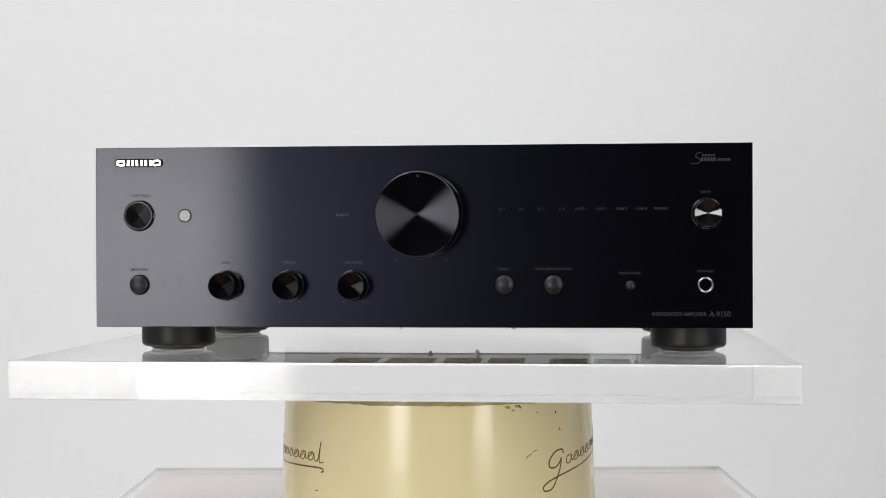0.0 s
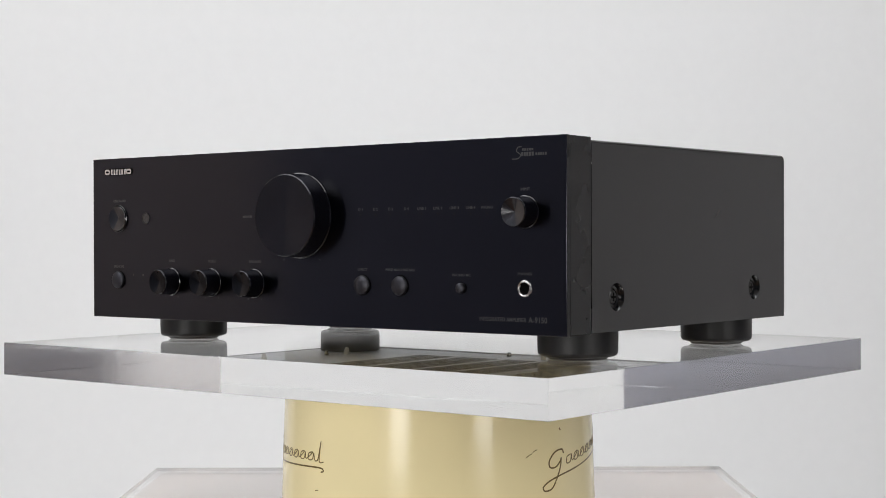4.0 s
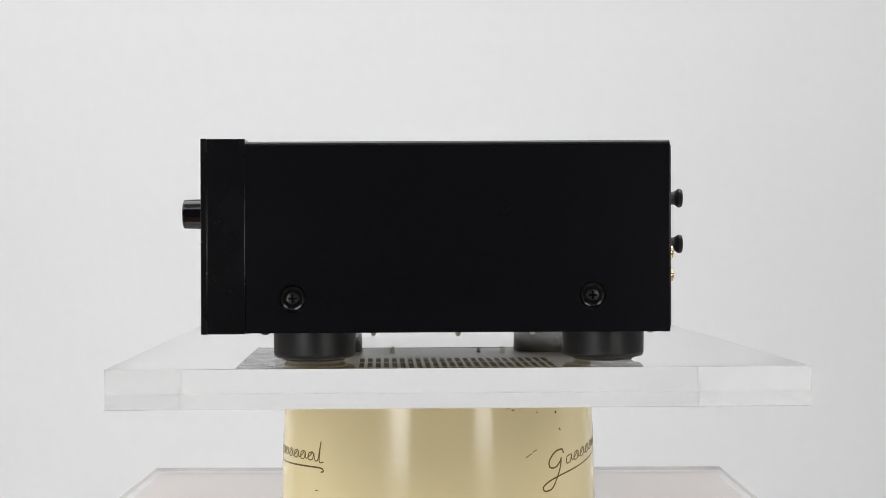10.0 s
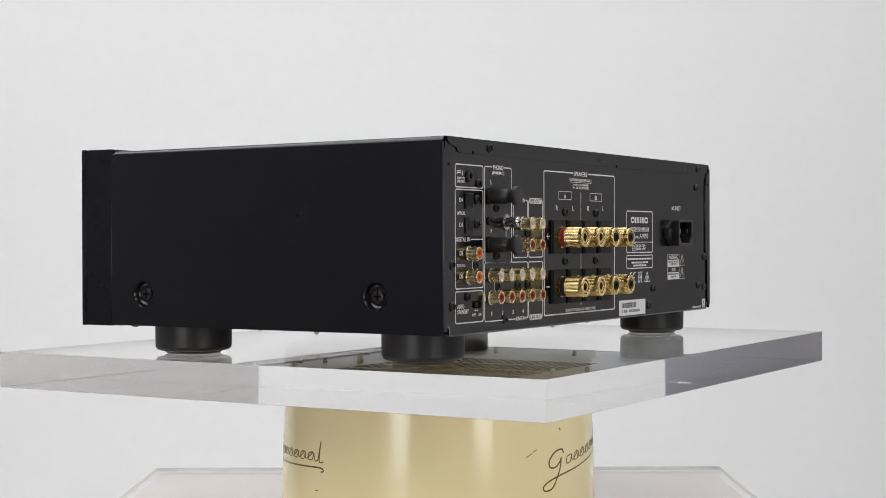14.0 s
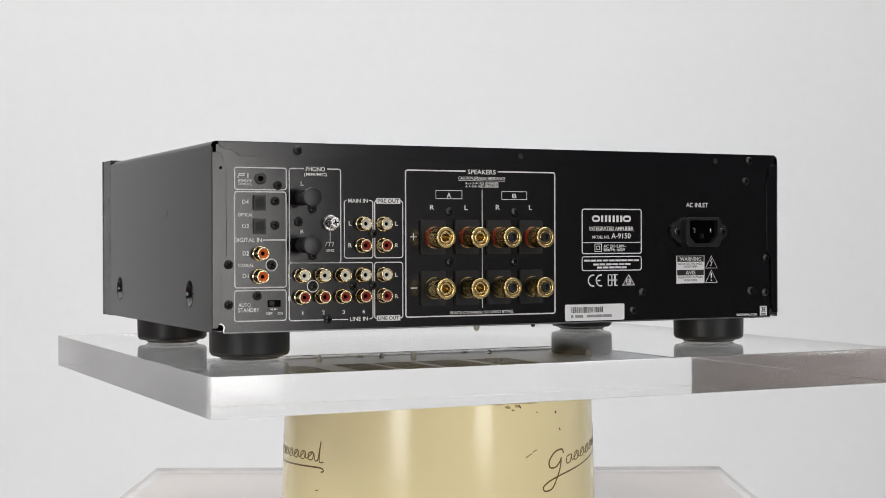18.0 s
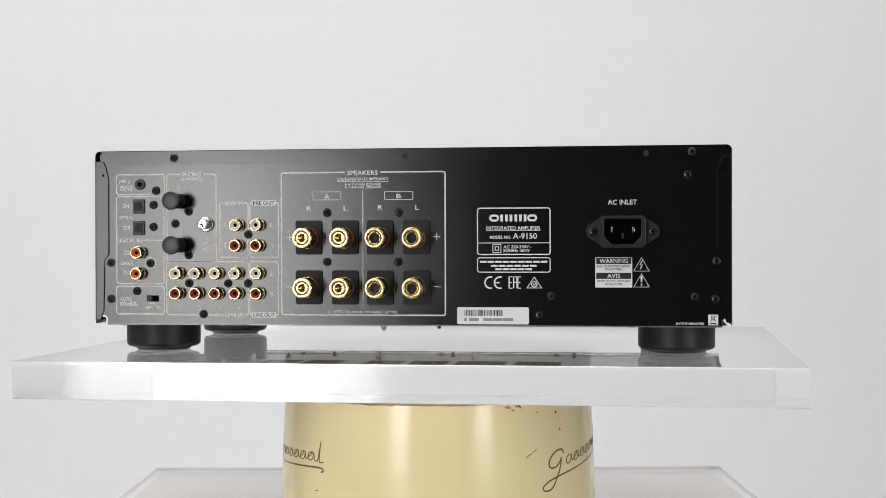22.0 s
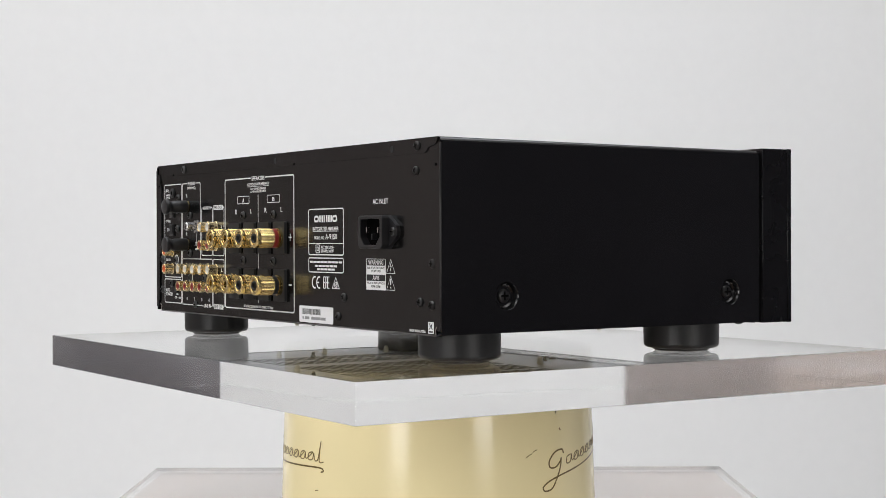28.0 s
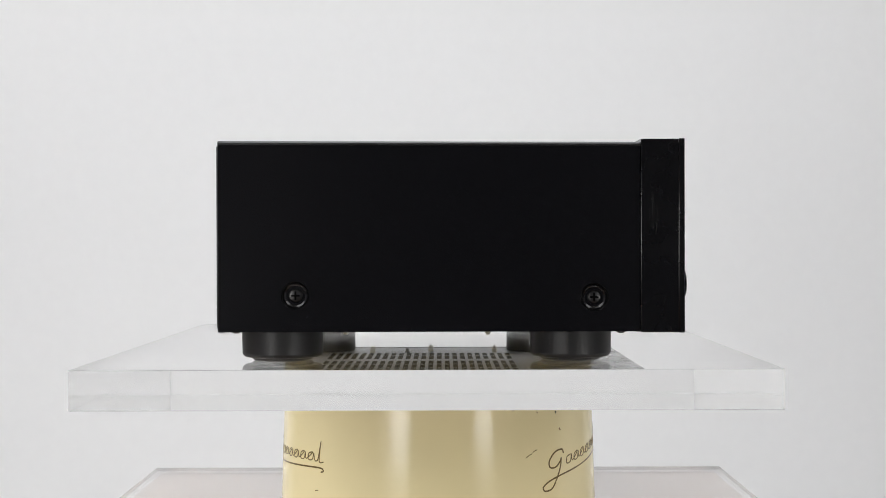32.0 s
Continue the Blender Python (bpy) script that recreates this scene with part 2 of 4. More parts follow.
def part(name, bm, materials, parent, label="", at=None):
    """Links a bmesh, or a mesh made before, as one mesh object under a thing or a part."""
    me = bm if isinstance(bm, bpy.types.Mesh) else mesh_of(name, bm, materials)
    ob = new(name, me)
    ob.parent = parent
    if at is not None:
        ob.matrix_basis = at
    return tagged(ob, label)


def box(bm, x0, x1, y0, y1, z0, z1, bevel=0.0, segments=2, slot=0):
    made = bmesh.ops.create_cube(bm, size=1, matrix=Matrix.Translation(((x0 + x1) / 2, (y0 + y1) / 2, (z0 + z1) / 2)) @ Matrix.Diagonal((x1 - x0, y1 - y0, z1 - z0, 1)))
    if bevel:
        edges = list({e for v in made["verts"] for e in v.link_edges})
        bmesh.ops.bevel(bm, geom=edges, offset=bevel, segments=segments, affect="EDGES", profile=0.5)
    if slot:
        for v in made["verts"]:
            if v.is_valid:
                for f in v.link_faces:
                    f.material_index = slot
    return bm


def lathe(bm, profile, count=32, wave=0.0, slots=()):
    """Turns (radius, height) pairs round z; wave ridges every other ring vertex. A radius of 0 closes an end."""
    rings = []
    for r, z in profile:
        if r == 0:
            rings.append([bm.verts.new((0, 0, z))])
        else:
            rings.append([bm.verts.new(((r - (wave if i % 2 else 0)) * math.cos(2 * math.pi * i / count), (r - (wave if i % 2 else 0)) * math.sin(2 * math.pi * i / count), z)) for i in range(count)])
    for k, (a, b) in enumerate(zip(rings, rings[1:])):
        for i in range(count):
            j = (i + 1) % count
            loop = [a[i % len(a)], a[j % len(a)], b[j % len(b)], b[i % len(b)]]
            loop = list(dict.fromkeys(loop))
            if len(loop) > 2:
                f = bm.faces.new(loop)
                f.material_index = slots[k] if slots else 0
    return bm


def knurl(bm, r, z0, z1, count, rows, deep):
    """A barrel with a diamond knurl: each ring of points stands half a step from the next."""
    rings = []
    for k in range(rows + 1):
        z = z0 + (z1 - z0) * k / rows
        rings.append([bm.verts.new(((r - deep * ((i + k) % 2)) * math.cos(2 * math.pi * i / count), (r - deep * ((i + k) % 2)) * math.sin(2 * math.pi * i / count), z)) for i in range(count)])
    for k, (a, b) in enumerate(zip(rings, rings[1:])):
        for i in range(count):
            j = (i + 1) % count
            if (i + k) % 2:
                bm.faces.new((a[i], a[j], b[i])), bm.faces.new((a[j], b[j], b[i]))
            else:
                bm.faces.new((a[i], a[j], b[j])), bm.faces.new((a[i], b[j], b[i]))
    return bm


def tube(bm, outer, inner, depth, base=0.0):
    """A wall between two outlines with as many points, raised along z."""
    rings = [[bm.verts.new((x, y, z)) for x, y in line] for line, z in ((outer, base), (outer, base + depth), (inner, base + depth), (inner, base))]
    n = len(outer)
    for k in range(4):
        for i in range(n):
            j = (i + 1) % n
            bm.faces.new((rings[k][i], rings[k][j], rings[(k + 1) % 4][j], rings[(k + 1) % 4][i]))
    return bm


def prism(bm, points, depth, base=0.0):
    """A flat outline in x and y, raised along z."""
    low = [bm.verts.new((x, y, base)) for x, y in points]
    high = [bm.verts.new((x, y, base + depth)) for x, y in points]
    bm.faces.new(low), bm.faces.new(high)
    for i in range(len(points)):
        j = (i + 1) % len(points)
        bm.faces.new((low[i], low[j], high[j], high[i]))
    return bm


def ribbon(bm, points, wide, depth=0.00008, closed=False):
    """A raised line of even width along points in x and y."""
    n = len(points)
    left, right = [], []
    for i, p in enumerate(points):
        a = points[i - 1] if i or closed else p
        b = points[(i + 1) % n] if i < n - 1 or closed else p
        way = (Vector(b) - Vector(a)).normalized()
        side = Vector((-way.y, way.x)) * wide / 2
        left.append(Vector(p) + side), right.append(Vector(p) - side)
    rows = [[bm.verts.new((*p, z)) for p in line] for line, z in ((left, 0), (left, depth), (right, depth), (right, 0))]
    for i in range(n if closed else n - 1):
        j = (i + 1) % n
        for k in range(4):
            bm.faces.new((rows[k][i], rows[k][j], rows[(k + 1) % 4][j], rows[(k + 1) % 4][i]))
    if not closed:
        bm.faces.new([r[0] for r in rows]), bm.faces.new([r[-1] for r in rows])
    return bm


def rounded(x0, y0, x1, y1, r, steps=4):
    """The outline of a rounded rectangle, from the middle of its upper edge on, anticlockwise."""
    out = [((x0 + x1) / 2, y1)]
    for cx, cy, start in ((x0 + r, y1 - r, 90), (x0 + r, y0 + r, 180), (x1 - r, y0 + r, 270), (x1 - r, y1 - r, 0)):
        out += [(cx + r * math.cos(radians(start + 90 * i / steps)), cy + r * math.sin(radians(start + 90 * i / steps))) for i in range(steps + 1)]
    return out


def plate_with_holes(bm, u0, u1, v0, v1, holes, place):
    """A flat sheet with round holes on one line, as faces; place turns (u, v) into a point."""
    def quad(a, b, c, d):
        if b - a > 1e-6 and d - c > 1e-6:
            bm.faces.new([bm.verts.new(place(u, v)) for u, v in ((a, c), (b, c), (b, d), (a, d))])
    edge = u0
    for u, v, r in holes:
        s = r * 1.5
        quad(edge, u - s, v0, v1), quad(u - s, u + s, v0, v - s), quad(u - s, u + s, v + s, v1)
        edge = u + s
        inner, outer = [], []
        for i in range(32):
            a = 2 * math.pi * i / 32
            c, k = math.cos(a), math.sin(a)
            q = s / max(abs(c), abs(k))
            inner.append(bm.verts.new(place(u + r * c, v + r * k))), outer.append(bm.verts.new(place(u + q * c, v + q * k)))
        for i in range(32):
            j = (i + 1) % 32
            bm.faces.new((inner[i], inner[j], outer[j], outer[i]))
    quad(edge, u1, v0, v1)
    return bm


# poses on the amplifier, in millimetres: out of the front, the rear, the sides and the underside
FRONT_Y, REAR_Y, SIDE_X = -0.1503, 0.1388, 0.2165


def on_front(x, z, out=0.0):
    return Matrix.Translation((x / 1000, FRONT_Y - out, z / 1000)) @ pose(0, 0, 0, 90)


def on_rear(x, z, out=0.0):
    return Matrix.Translation((x / 1000, REAR_Y + out, z / 1000)) @ pose(0, 0, 0, 90, 0, 180)


WORDS = []


def word(text, at, wide, high, ink, parent, label=""):
    """Notes a printed word, to be made when all words are known: its middle, width and height in millimetres."""
    WORDS.append((text, at, wide / 1000, high / 1000, ink, parent, label))


def make_words():
    made = []
    for text, *rest in WORDS:
        curve = bpy.data.curves.new("lettering", "FONT")
        curve.body, curve.size, curve.extrude, curve.offset, curve.resolution_u = text, 1.0, 0.02, 0.012, 3
        made.append((new("lettering", curve), rest))
    graph = bpy.context.evaluated_depsgraph_get()
    for ob, (at, wide, high, ink, parent, label) in made:
        me = bpy.data.meshes.new_from_object(ob.evaluated_get(graph))
        curve = ob.data
        bpy.data.objects.remove(ob)
        bpy.data.curves.remove(curve)
        spots = np.empty(len(me.vertices) * 3)
        me.vertices.foreach_get("co", spots)
        spots = spots.reshape(-1, 3)
        low, high_end = spots.min(0), spots.max(0)
        spots = (spots - (low + high_end) / 2) / np.maximum(high_end - low, 1e-6) * (wide, high, 0.0001)
        me.vertices.foreach_set("co", spots.ravel())
        me.materials.clear()
        me.materials.append(ink)
        part("lettering", me, ink, parent, label, at)


# ---- the room ----


def room():
    bm = box(bmesh.new(), -2.6, 2.6, -3.4, 2.2, -0.1, 0.0)
    tagged(new("floor", mesh_of("floor", bm, FLOOR)), "brown wooden studio floor", "floor", kind="structure")
    bm = box(bmesh.new(), -2.6, 2.6, -3.4, 2.2, 2.7, 2.8)
    tagged(new("ceiling", mesh_of("ceiling", bm, CEILING)), "plain white painted ceiling", "ceiling", kind="structure")
    # unseen walls, toned stretch by stretch to set how bright their reflections look
    for name, x0, x1, y0, y1, paint, label in (("wall_south", -2.7, 2.7, -3.5, -3.4, DIM_WALL, "dark slate"), ("wall_west_1", -2.7, -2.6, -3.4, -2.1, LIGHT_VIOLET_WALL, "light violet-grey"), ("wall_west_2", -2.7, -2.6, -2.1, -0.4, SLATE_WALL, "blue-grey"), ("wall_west_3", -2.7, -2.6, -0.4, 0.75, LIGHT_TAN_WALL, "light tan"), ("wall_west_4", -2.7, -2.6, 0.75, 2.2, TAN_WALL, "tan"), ("wall_east_1", 2.6, 2.7, -3.4, -2.0, LIGHT_VIOLET_WALL, "light violet-grey"), ("wall_east_2", 2.6, 2.7, -2.0, 0.3, VIOLET_WALL, "violet-grey"), ("wall_east_3", 2.6, 2.7, 0.3, 2.2, PALE_WALL, "pale"), ("wall_north", -2.7, 2.7, 2.2, 2.3, WALL, "grey")):
        bm = box(bmesh.new(), x0, x1, y0, y1, 0.0, 2.7)
        tagged(new(name, mesh_of(name, bm, paint)), "plain %s painted studio wall" % label, "wall", kind="structure")
    for z in (0.36, 0.54, 0.72, 0.90, 1.08, 1.26, 1.44):
        bm = box(bmesh.new(), -2.6, -2.588, -0.4, 0.75, z, z + 0.014, 0.002, 1)
        tagged(new("trim", mesh_of("trim", bm, PALE_WALL)), "narrow pale strip on the tan wall", "wall trim", kind="structure")
    # the paper hangs before the north wall, and sweeps out over the floor
    # the sweep is unseen, added for white bounce from below
    bm = bmesh.new()
    line = [(1.75, 2.6), (1.75, 0.42)] + [(1.35 + 0.4 * math.cos(radians(a)), 0.42 - 0.4 * math.sin(radians(a))) for a in range(10, 91, 10)] + [(-0.7, 0.02)]
    front = [[bm.verts.new((x, a, b)) for a, b in line] for x in (-2.15, 2.0)]
    back = [[bm.verts.new((x, a + 0.004, b - 0.004)) for a, b in line] for x in (-2.15, 2.0)]
    for rows in (front, back):
        for i in range(len(line) - 1):
            bm.faces.new((rows[0][i], rows[0][i + 1], rows[1][i + 1], rows[1][i]))
    tagged(new("backdrop", mesh_of("backdrop", bm, PAPER, 60)), "smooth white paper backdrop behind the display", "backdrop", kind="structure")


room()

# ---- the display: pedestal, base plate, drum, turning plate ----


def slab(name, label, x, y, z, wide, deep, thick):
    bm = box(bmesh.new(), -wide / 2, wide / 2, -deep / 2, deep / 2, -thick, 0, 0.00013, 1)
    bm.normal_update()
    for f in bm.faces:
        f.material_index = 1 if abs(f.normal.z) < 0.3 else 0
    ob = new(name, mesh_of(name, bm, (ACRYLIC, SAWN_ACRYLIC), 1))
    ob.matrix_basis = pose(x, y, z)
    ob.visible_shadow = False
    return tagged(ob, label, "acrylic plate")


pedestal = new("pedestal", mesh_of("pedestal", box(bmesh.new(), -0.247, 0.245, -0.222, 0.190, 0.02, 0.7505, 0.003), PEDESTAL))
tagged(pedestal, "tan wood-veneered pedestal under a clear plate", "pedestal")
slab("base_plate", "clear acrylic base plate lying on the pedestal", -0.001, -0.0155, 0.775, 0.5, 0.42, 0.024)


def drum_radius(z):
    return 0.1155 + (TOP - 0.0245 - z) * 0.033


def drum_point(azimuth, z, out=0.0):
    a, r = radians(azimuth), drum_radius(z) + out
    return Vector((math.sin(a) * r, -math.cos(a) * r, z))


def drum_line(points, wide, out=0.00012):
    """A painted stroke on the drum: points in degrees round it and metres below the plate's upper face."""
    bm = bmesh.new()
    rows = []
    spots = [Vector((a, TOP + z)) for a, z in points]
    for i, p in enumerate(spots):
        b, e = spots[max(i - 1, 0)], spots[min(i + 1, len(spots) - 1)]
        arc = 0.1165 * math.pi / 180
        way = Vector(((e.x - b.x) * arc, e.y - b.y)).normalized()
        side = Vector((-way.y / arc, way.x)) * wide / 2
        rows.append([bm.verts.new(drum_point(*(p + s * side), o)) for s, o in ((1, -0.0002), (1, out), (-1, out), (-1, -0.0002))])
    for a, b in zip(rows, rows[1:]):
        for k in range(4):
            bm.faces.new((a[k], a[(k + 1) % 4], b[(k + 1) % 4], b[k]))
    bm.faces.new(rows[0]), bm.faces.new(rows[-1])
    return bm


def stroke(*knots, steps=7):
    """A smooth stroke through its knots."""
    out = []
    k = [knots[0], *knots, knots[-1]]
    for i in range(1, len(k) - 2):
        p0, p1, p2, p3 = (Vector(q) for q in k[i - 1:i + 3])
        for s in range(steps):
            t = s / steps
            out.append(tuple(0.5 * (2 * p1 + (p2 - p0) * t + (2 * p0 - 5 * p1 + 4 * p2 - p3) * t * t + (3 * p1 - p0 - 3 * p2 + p3) * t ** 3)))
    return out + [tuple(knots[-1])]


def drum():
    thing = tagged(new("drum"), "glossy cream enamelled metal drum with brown script marks", "drum")
    thing.location = (0, 0, 0.775)
    down = Matrix.Translation((0, 0, -0.775))
    bm = bmesh.new()
    high = TOP - 0.0245
    lathe(bm, [(0, 0.7752), (drum_radius(0.7752) - 0.001, 0.7752), (drum_radius(0.776), 0.7762), (drum_radius(0.82), 0.82), (drum_radius(high - 0.0015), high - 0.0015), (drum_radius(high) - 0.0008, high - 0.0003), (0, high - 0.0003)], 144)
    part("shell", bm, CREAM, thing, "", down)
    # two script marks: a looped initial, a row of bumps and a sweeping underline
    for azimuth, lift, scale, tilt in ((38.8, -0.003, 0.98, 1.0), (-91.0, 0.002, 1.0, 0.15)):
        def spot(u, v):
            return (azimuth + u * scale, -0.0745 + lift + v * 0.001 + u * 0.00026 * tilt)
        mark = part("script_mark", drum_line(stroke(*[spot(u, v) for u, v in (
            (11, -0.5), (10, 3), (6, 2.5), (3.2, -2.5), (3.6, -7), (6.5, -8), (9, -5), (9.6, -3), (9, -9), (7.0, -16), (4.4, -22), (1.0, -22.5), (0.0, -19.5), (3, -16.5), (10, -14.8), (24, -14.0), (42, -13.2), (46.5, -13.6), (47.5, -15.4), (46.2, -16.4))]), 0.0011), INK, thing, "brown painted script stroke", down)
        bumps = []
        for n in range(6):
            b = 12.5 + n * 5.2
            bumps += [(b + 3.0, -3.0), (b + 0.6, -4.0), (b + 0.4, -8.2), (b + 2.8, -8.0), (b + 3.6, -3.4), (b + 4.2, -8.0)]
        bumps += [(44.5, -7.5), (46, 5.5), (45.2, -8.5), (47.5, -9)]
        part("script_mark", drum_line(stroke(*[spot(u, v) for u, v in bumps], steps=4), 0.0008), INK, thing, "brown painted script stroke", down)
    # a thin uneven brown band under the plate
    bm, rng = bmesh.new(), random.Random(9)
    rows, wobble = [], 0.0
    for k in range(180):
        wobble = 0.7 * wobble + rng.uniform(-0.0006, 0.0006)
        rows.append([bm.verts.new(drum_point(k * 2, z, 0.0002)) for z in (high - 0.0006, high - 0.0122 - 1.1 * abs(wobble))])
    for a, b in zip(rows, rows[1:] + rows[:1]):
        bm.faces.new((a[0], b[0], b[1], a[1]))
    part("rim_band", bm, RIM_BROWN, thing, "thin brown band round the rim", down)
    rng = random.Random(4)
    for k in range(7):
        a, z, w = 26.5 + rng.uniform(-2.6, 2.6), -0.0372 - abs(rng.gauss(0, 0.0022)), rng.uniform(0.0008, 0.0019)
        part("smudge", drum_line([(a - 0.5, z), (a, z - 0.0008), (a + 0.6, z - 0.0005)], w), RIM_BROWN, thing, "", down)
    for a, z, da, dz, w, m in ((31.5, -0.075, 2.6, 0.0025, 0.0006, INK), (34.4, -0.0715, 1.8, 0.0014, 0.0005, INK), (47.5, -0.0565, 0.6, -0.0018, 0.0009, CHIP), (45.6, -0.0445, 0.5, -0.0012, 0.0014, DARK_PRINT),
                               (-27, -0.034, 0.5, -0.0008, 0.0012, DARK_PRINT), (29, -0.038, 0.9, -0.002, 0.0012, CHIP), (36.5, -0.0435, 0.5, -0.0010, 0.0006, CHIP), (-47.5, -0.1005, 1.6, 0.0006, 0.0006, INK), (43, -0.092, 0.3, -0.0006, 0.0006, CHIP), (-12, -0.112, 1.2, -0.0006, 0.0005, INK)):
        part("scratch", drum_line([(a, z), (a + da / 2, z + dz * 0.6), (a + da, z + dz)], w), m, thing, "", down)


drum()
plate = slab("turning_plate", "thick clear acrylic plate turning on the drum", 0, 0, TOP, 0.5006, 0.4252, 0.0242)

# ---- the amplifier ----

amplifier = tagged(new("amplifier"), "black stereo amplifier with a large round volume knob", "amplifier")


def case():
    x, z0, z1, y0, y1, r = SIDE_X, 0.0199, 0.1376, -0.1230, 0.1392, 0.0034
    holes = [(-0.0945, 0.0411, 0.0088), (0.0913, 0.0425, 0.0088)]
    reach = {1: 0.0009, -1: -0.0005}     # the cover sits a little to one side
    cover = bmesh.new()
    for s in (1, -1):
        plate_with_holes(cover, y0, y1, z0, z1 - r, holes, lambda u, v: (s * (x + reach[s]), u, v))
    # the bends along the upper edges and the top sheet
    outline = [(-x + r - r * math.cos(radians(a)), z1 - r + r * math.sin(radians(a))) for a in range(0, 91, 15)]
    outline = [(u - reach[-1], v) for u, v in outline] + [(-u + reach[1], v) for u, v in reversed(outline)]
    for a, b in zip(outline, outline[1:]):
        cover.faces.new([cover.verts.new(p) for p in ((a[0], y0, a[1]), (b[0], y0, b[1]), (b[0], y1, b[1]), (a[0], y1, a[1]))])
    bmesh.ops.remove_doubles(cover, verts=cover.verts, dist=0.00002)
    for v in cover.verts:      # the sheet rises towards the rear
        if v.co.z > z1 - r - 0.0001:
            v.co.z += 0.0012 * (v.co.y - y0) / (y1 - y0)
    cover.normal_update()
    for f in cover.faces:
        middle = f.calc_center_median()
        if f.normal.dot(Vector((middle.x, 0, middle.z - 0.08 if abs(middle.x) < x - 0.004 else 0))) < 0:
            f.normal_flip()
    body = part("cover", mesh_of("cover", cover, CASE, 40, False), CASE, amplifier)
    # flanges bent down round the rear edge
    bm = bmesh.new()
    end = [(0.1960, 0.1295), (0.1990, 0.1298), (0.2008, 0.1312), (0.2020, 0.1326), (0.2045, 0.1332), (0.2078, 0.1338), (0.2108, 0.1350), (0.2126, 0.1370), (0.2128, 0.1384)]
    notch = [(0.0291 + 0.0019 * math.cos(radians(a)), 0.1295 + 0.0017 * math.sin(radians(a))) for a in range(0, 181, 20)]
    prism(bm, [(-u, v) for u, v in reversed(end)] + [(u - 0.2111, v) for u, v in reversed(notch)] + [(u, v) for u, v in reversed(notch)] + end, 0.0018)
    part("flange", bm, CASE, body, "", Matrix.Translation((0, y1 - 0.0014, 0)) @ pose(0, 0, 0, 90, 0, 180))
    for s in (1, -1):
        bm = bmesh.new()
        prism(bm, [(s * 0.2163, 0.1318), (s * 0.2163, 0.0222), (s * 0.2130, 0.0222), (s * 0.2122, 0.0232), (s * 0.2122, 0.0268), (s * 0.2105, 0.0285), (s * 0.2105, 0.0635), (s * 0.2068, 0.0675), (s * 0.2068, 0.1205), (s * 0.2085, 0.1235), (s * 0.2085, 0.1270), (s * 0.2105, 0.1318)], 0.0016)
        bmesh.ops.bevel(bm, geom=list(bm.edges), offset=0.0004, segments=2, affect="EDGES", profile=0.5)
        part("flange", bm, CASE, body, "", Matrix.Translation((reach[s] * s, y1 + 0.0006, 0)) @ pose(0, 0, 0, 90))
        bm = lathe(bmesh.new(), [(0, 0.0002), (0.0009, 0.0002), (0.0009, 0)], 12)
        part("rivet_hole", bm, HOLE, body, "", on_rear(s * 211.5, 122, 0.0010))
    # thin cut edge of the sheet down the rear corners
    for s in (1, -1):
        u = x + reach[s]
        bm = box(bmesh.new(), min(s * u + s * 0.00008, s * (u - 0.0008)), max(s * u + s * 0.00008, s * (u - 0.0008)), y1 - 0.0004, y1 + 0.0007, 0.0225, 0.1352, 0.0003, 2)
        part("cut_edge", bm, SCREW, body, "thin bright cut edge of the sheet")
    # dished screw seats in the sides
    for s in (1, -1):
        for u, v, hole in holes:
            at = Matrix.Translation((s * (x + reach[s]), u, v)) @ pose(0, 0, 0, 0, 90 * s, 0)
            bm = lathe(bmesh.new(), [(0.0092, -0.00002), (0.0088, -0.0002), (0.0083, -0.0008), (0.0078, -0.0020), (0.0072, -0.0033), (0.0060, -0.0040), (0, -0.0040)], 40)
            seat = part("screw_seat", mesh_of("screw_seat", bm, CASE, 20, False), CASE, amplifier, "dished black screw seat", at)
            part("screw", SIDE_SCREW, SCREW, seat, "black cross-head screw", Matrix.Translation((0, 0, -0.0039)))
    # finger smears and rubbed spots
    def smear(side, out, runs, look_of):
        for wide, knots in runs:
            bm = ribbon(bmesh.new(), stroke(*[(u * side, v) for u, v in knots], steps=4), wide, 0.00003)
            part("smear", bm, look_of, body, "dull smear on the paint", pose(side * out, 0, 0) @ pose(0, 0, 0, 90, 0, 90 * side))
    smear(1, x + reach[1], ((0.0015, ((0.0395, 0.0975), (0.0375, 0.0950), (0.0350, 0.0930))), (0.0006, ((0.0405, 0.0980), (0.0398, 0.0962))), (0.0014, ((0.0342, 0.0925), (0.0326, 0.0915)))), SMEAR)
    smear(-1, 0.2181, ((0.0016, ((-0.1300, 0.1060), (-0.1310, 0.0960), (-0.1302, 0.0840))), (0.0008, ((-0.1330, 0.0980), (-0.1335, 0.0900), (-0.1322, 0.0800))), (0.0006, ((-0.1285, 0.0960), (-0.1288, 0.0880)))), SCUFF)
    # the underside with its slots
    bm = box(bmesh.new(), -0.2125, 0.2125, -0.1225, 0.1374, 0.0201, 0.0208)
    under = part("bottom_plate", bm, STEEL, amplifier, "grey galvanised bottom plate with rows of vent slots")
    bm = box(bmesh.new(), -0.2112, 0.2112, -0.1226, -0.1216, 0.0190, 0.0207)
    part("lip", bm, STEEL, under)
    vent = mesh_of("vent_slot", box(bmesh.new(), -0.5, 0.5, -0.0019, 0.0019, -0.0001, 0.0003), HOLE)
    for a, b in ((-93, -57), (-50, -11), (-4, 26), (32, 61), (81, 111), (116, 145)):
        for k in range(24):
            y = -0.055 + k * 0.0064
            part("vent_slot", vent, HOLE, under, "", Matrix.Translation(((a + b) / 2000, y, 0.0201)) @ Matrix.Diagonal(((b - a) / 1000, 1, 1, 1)))
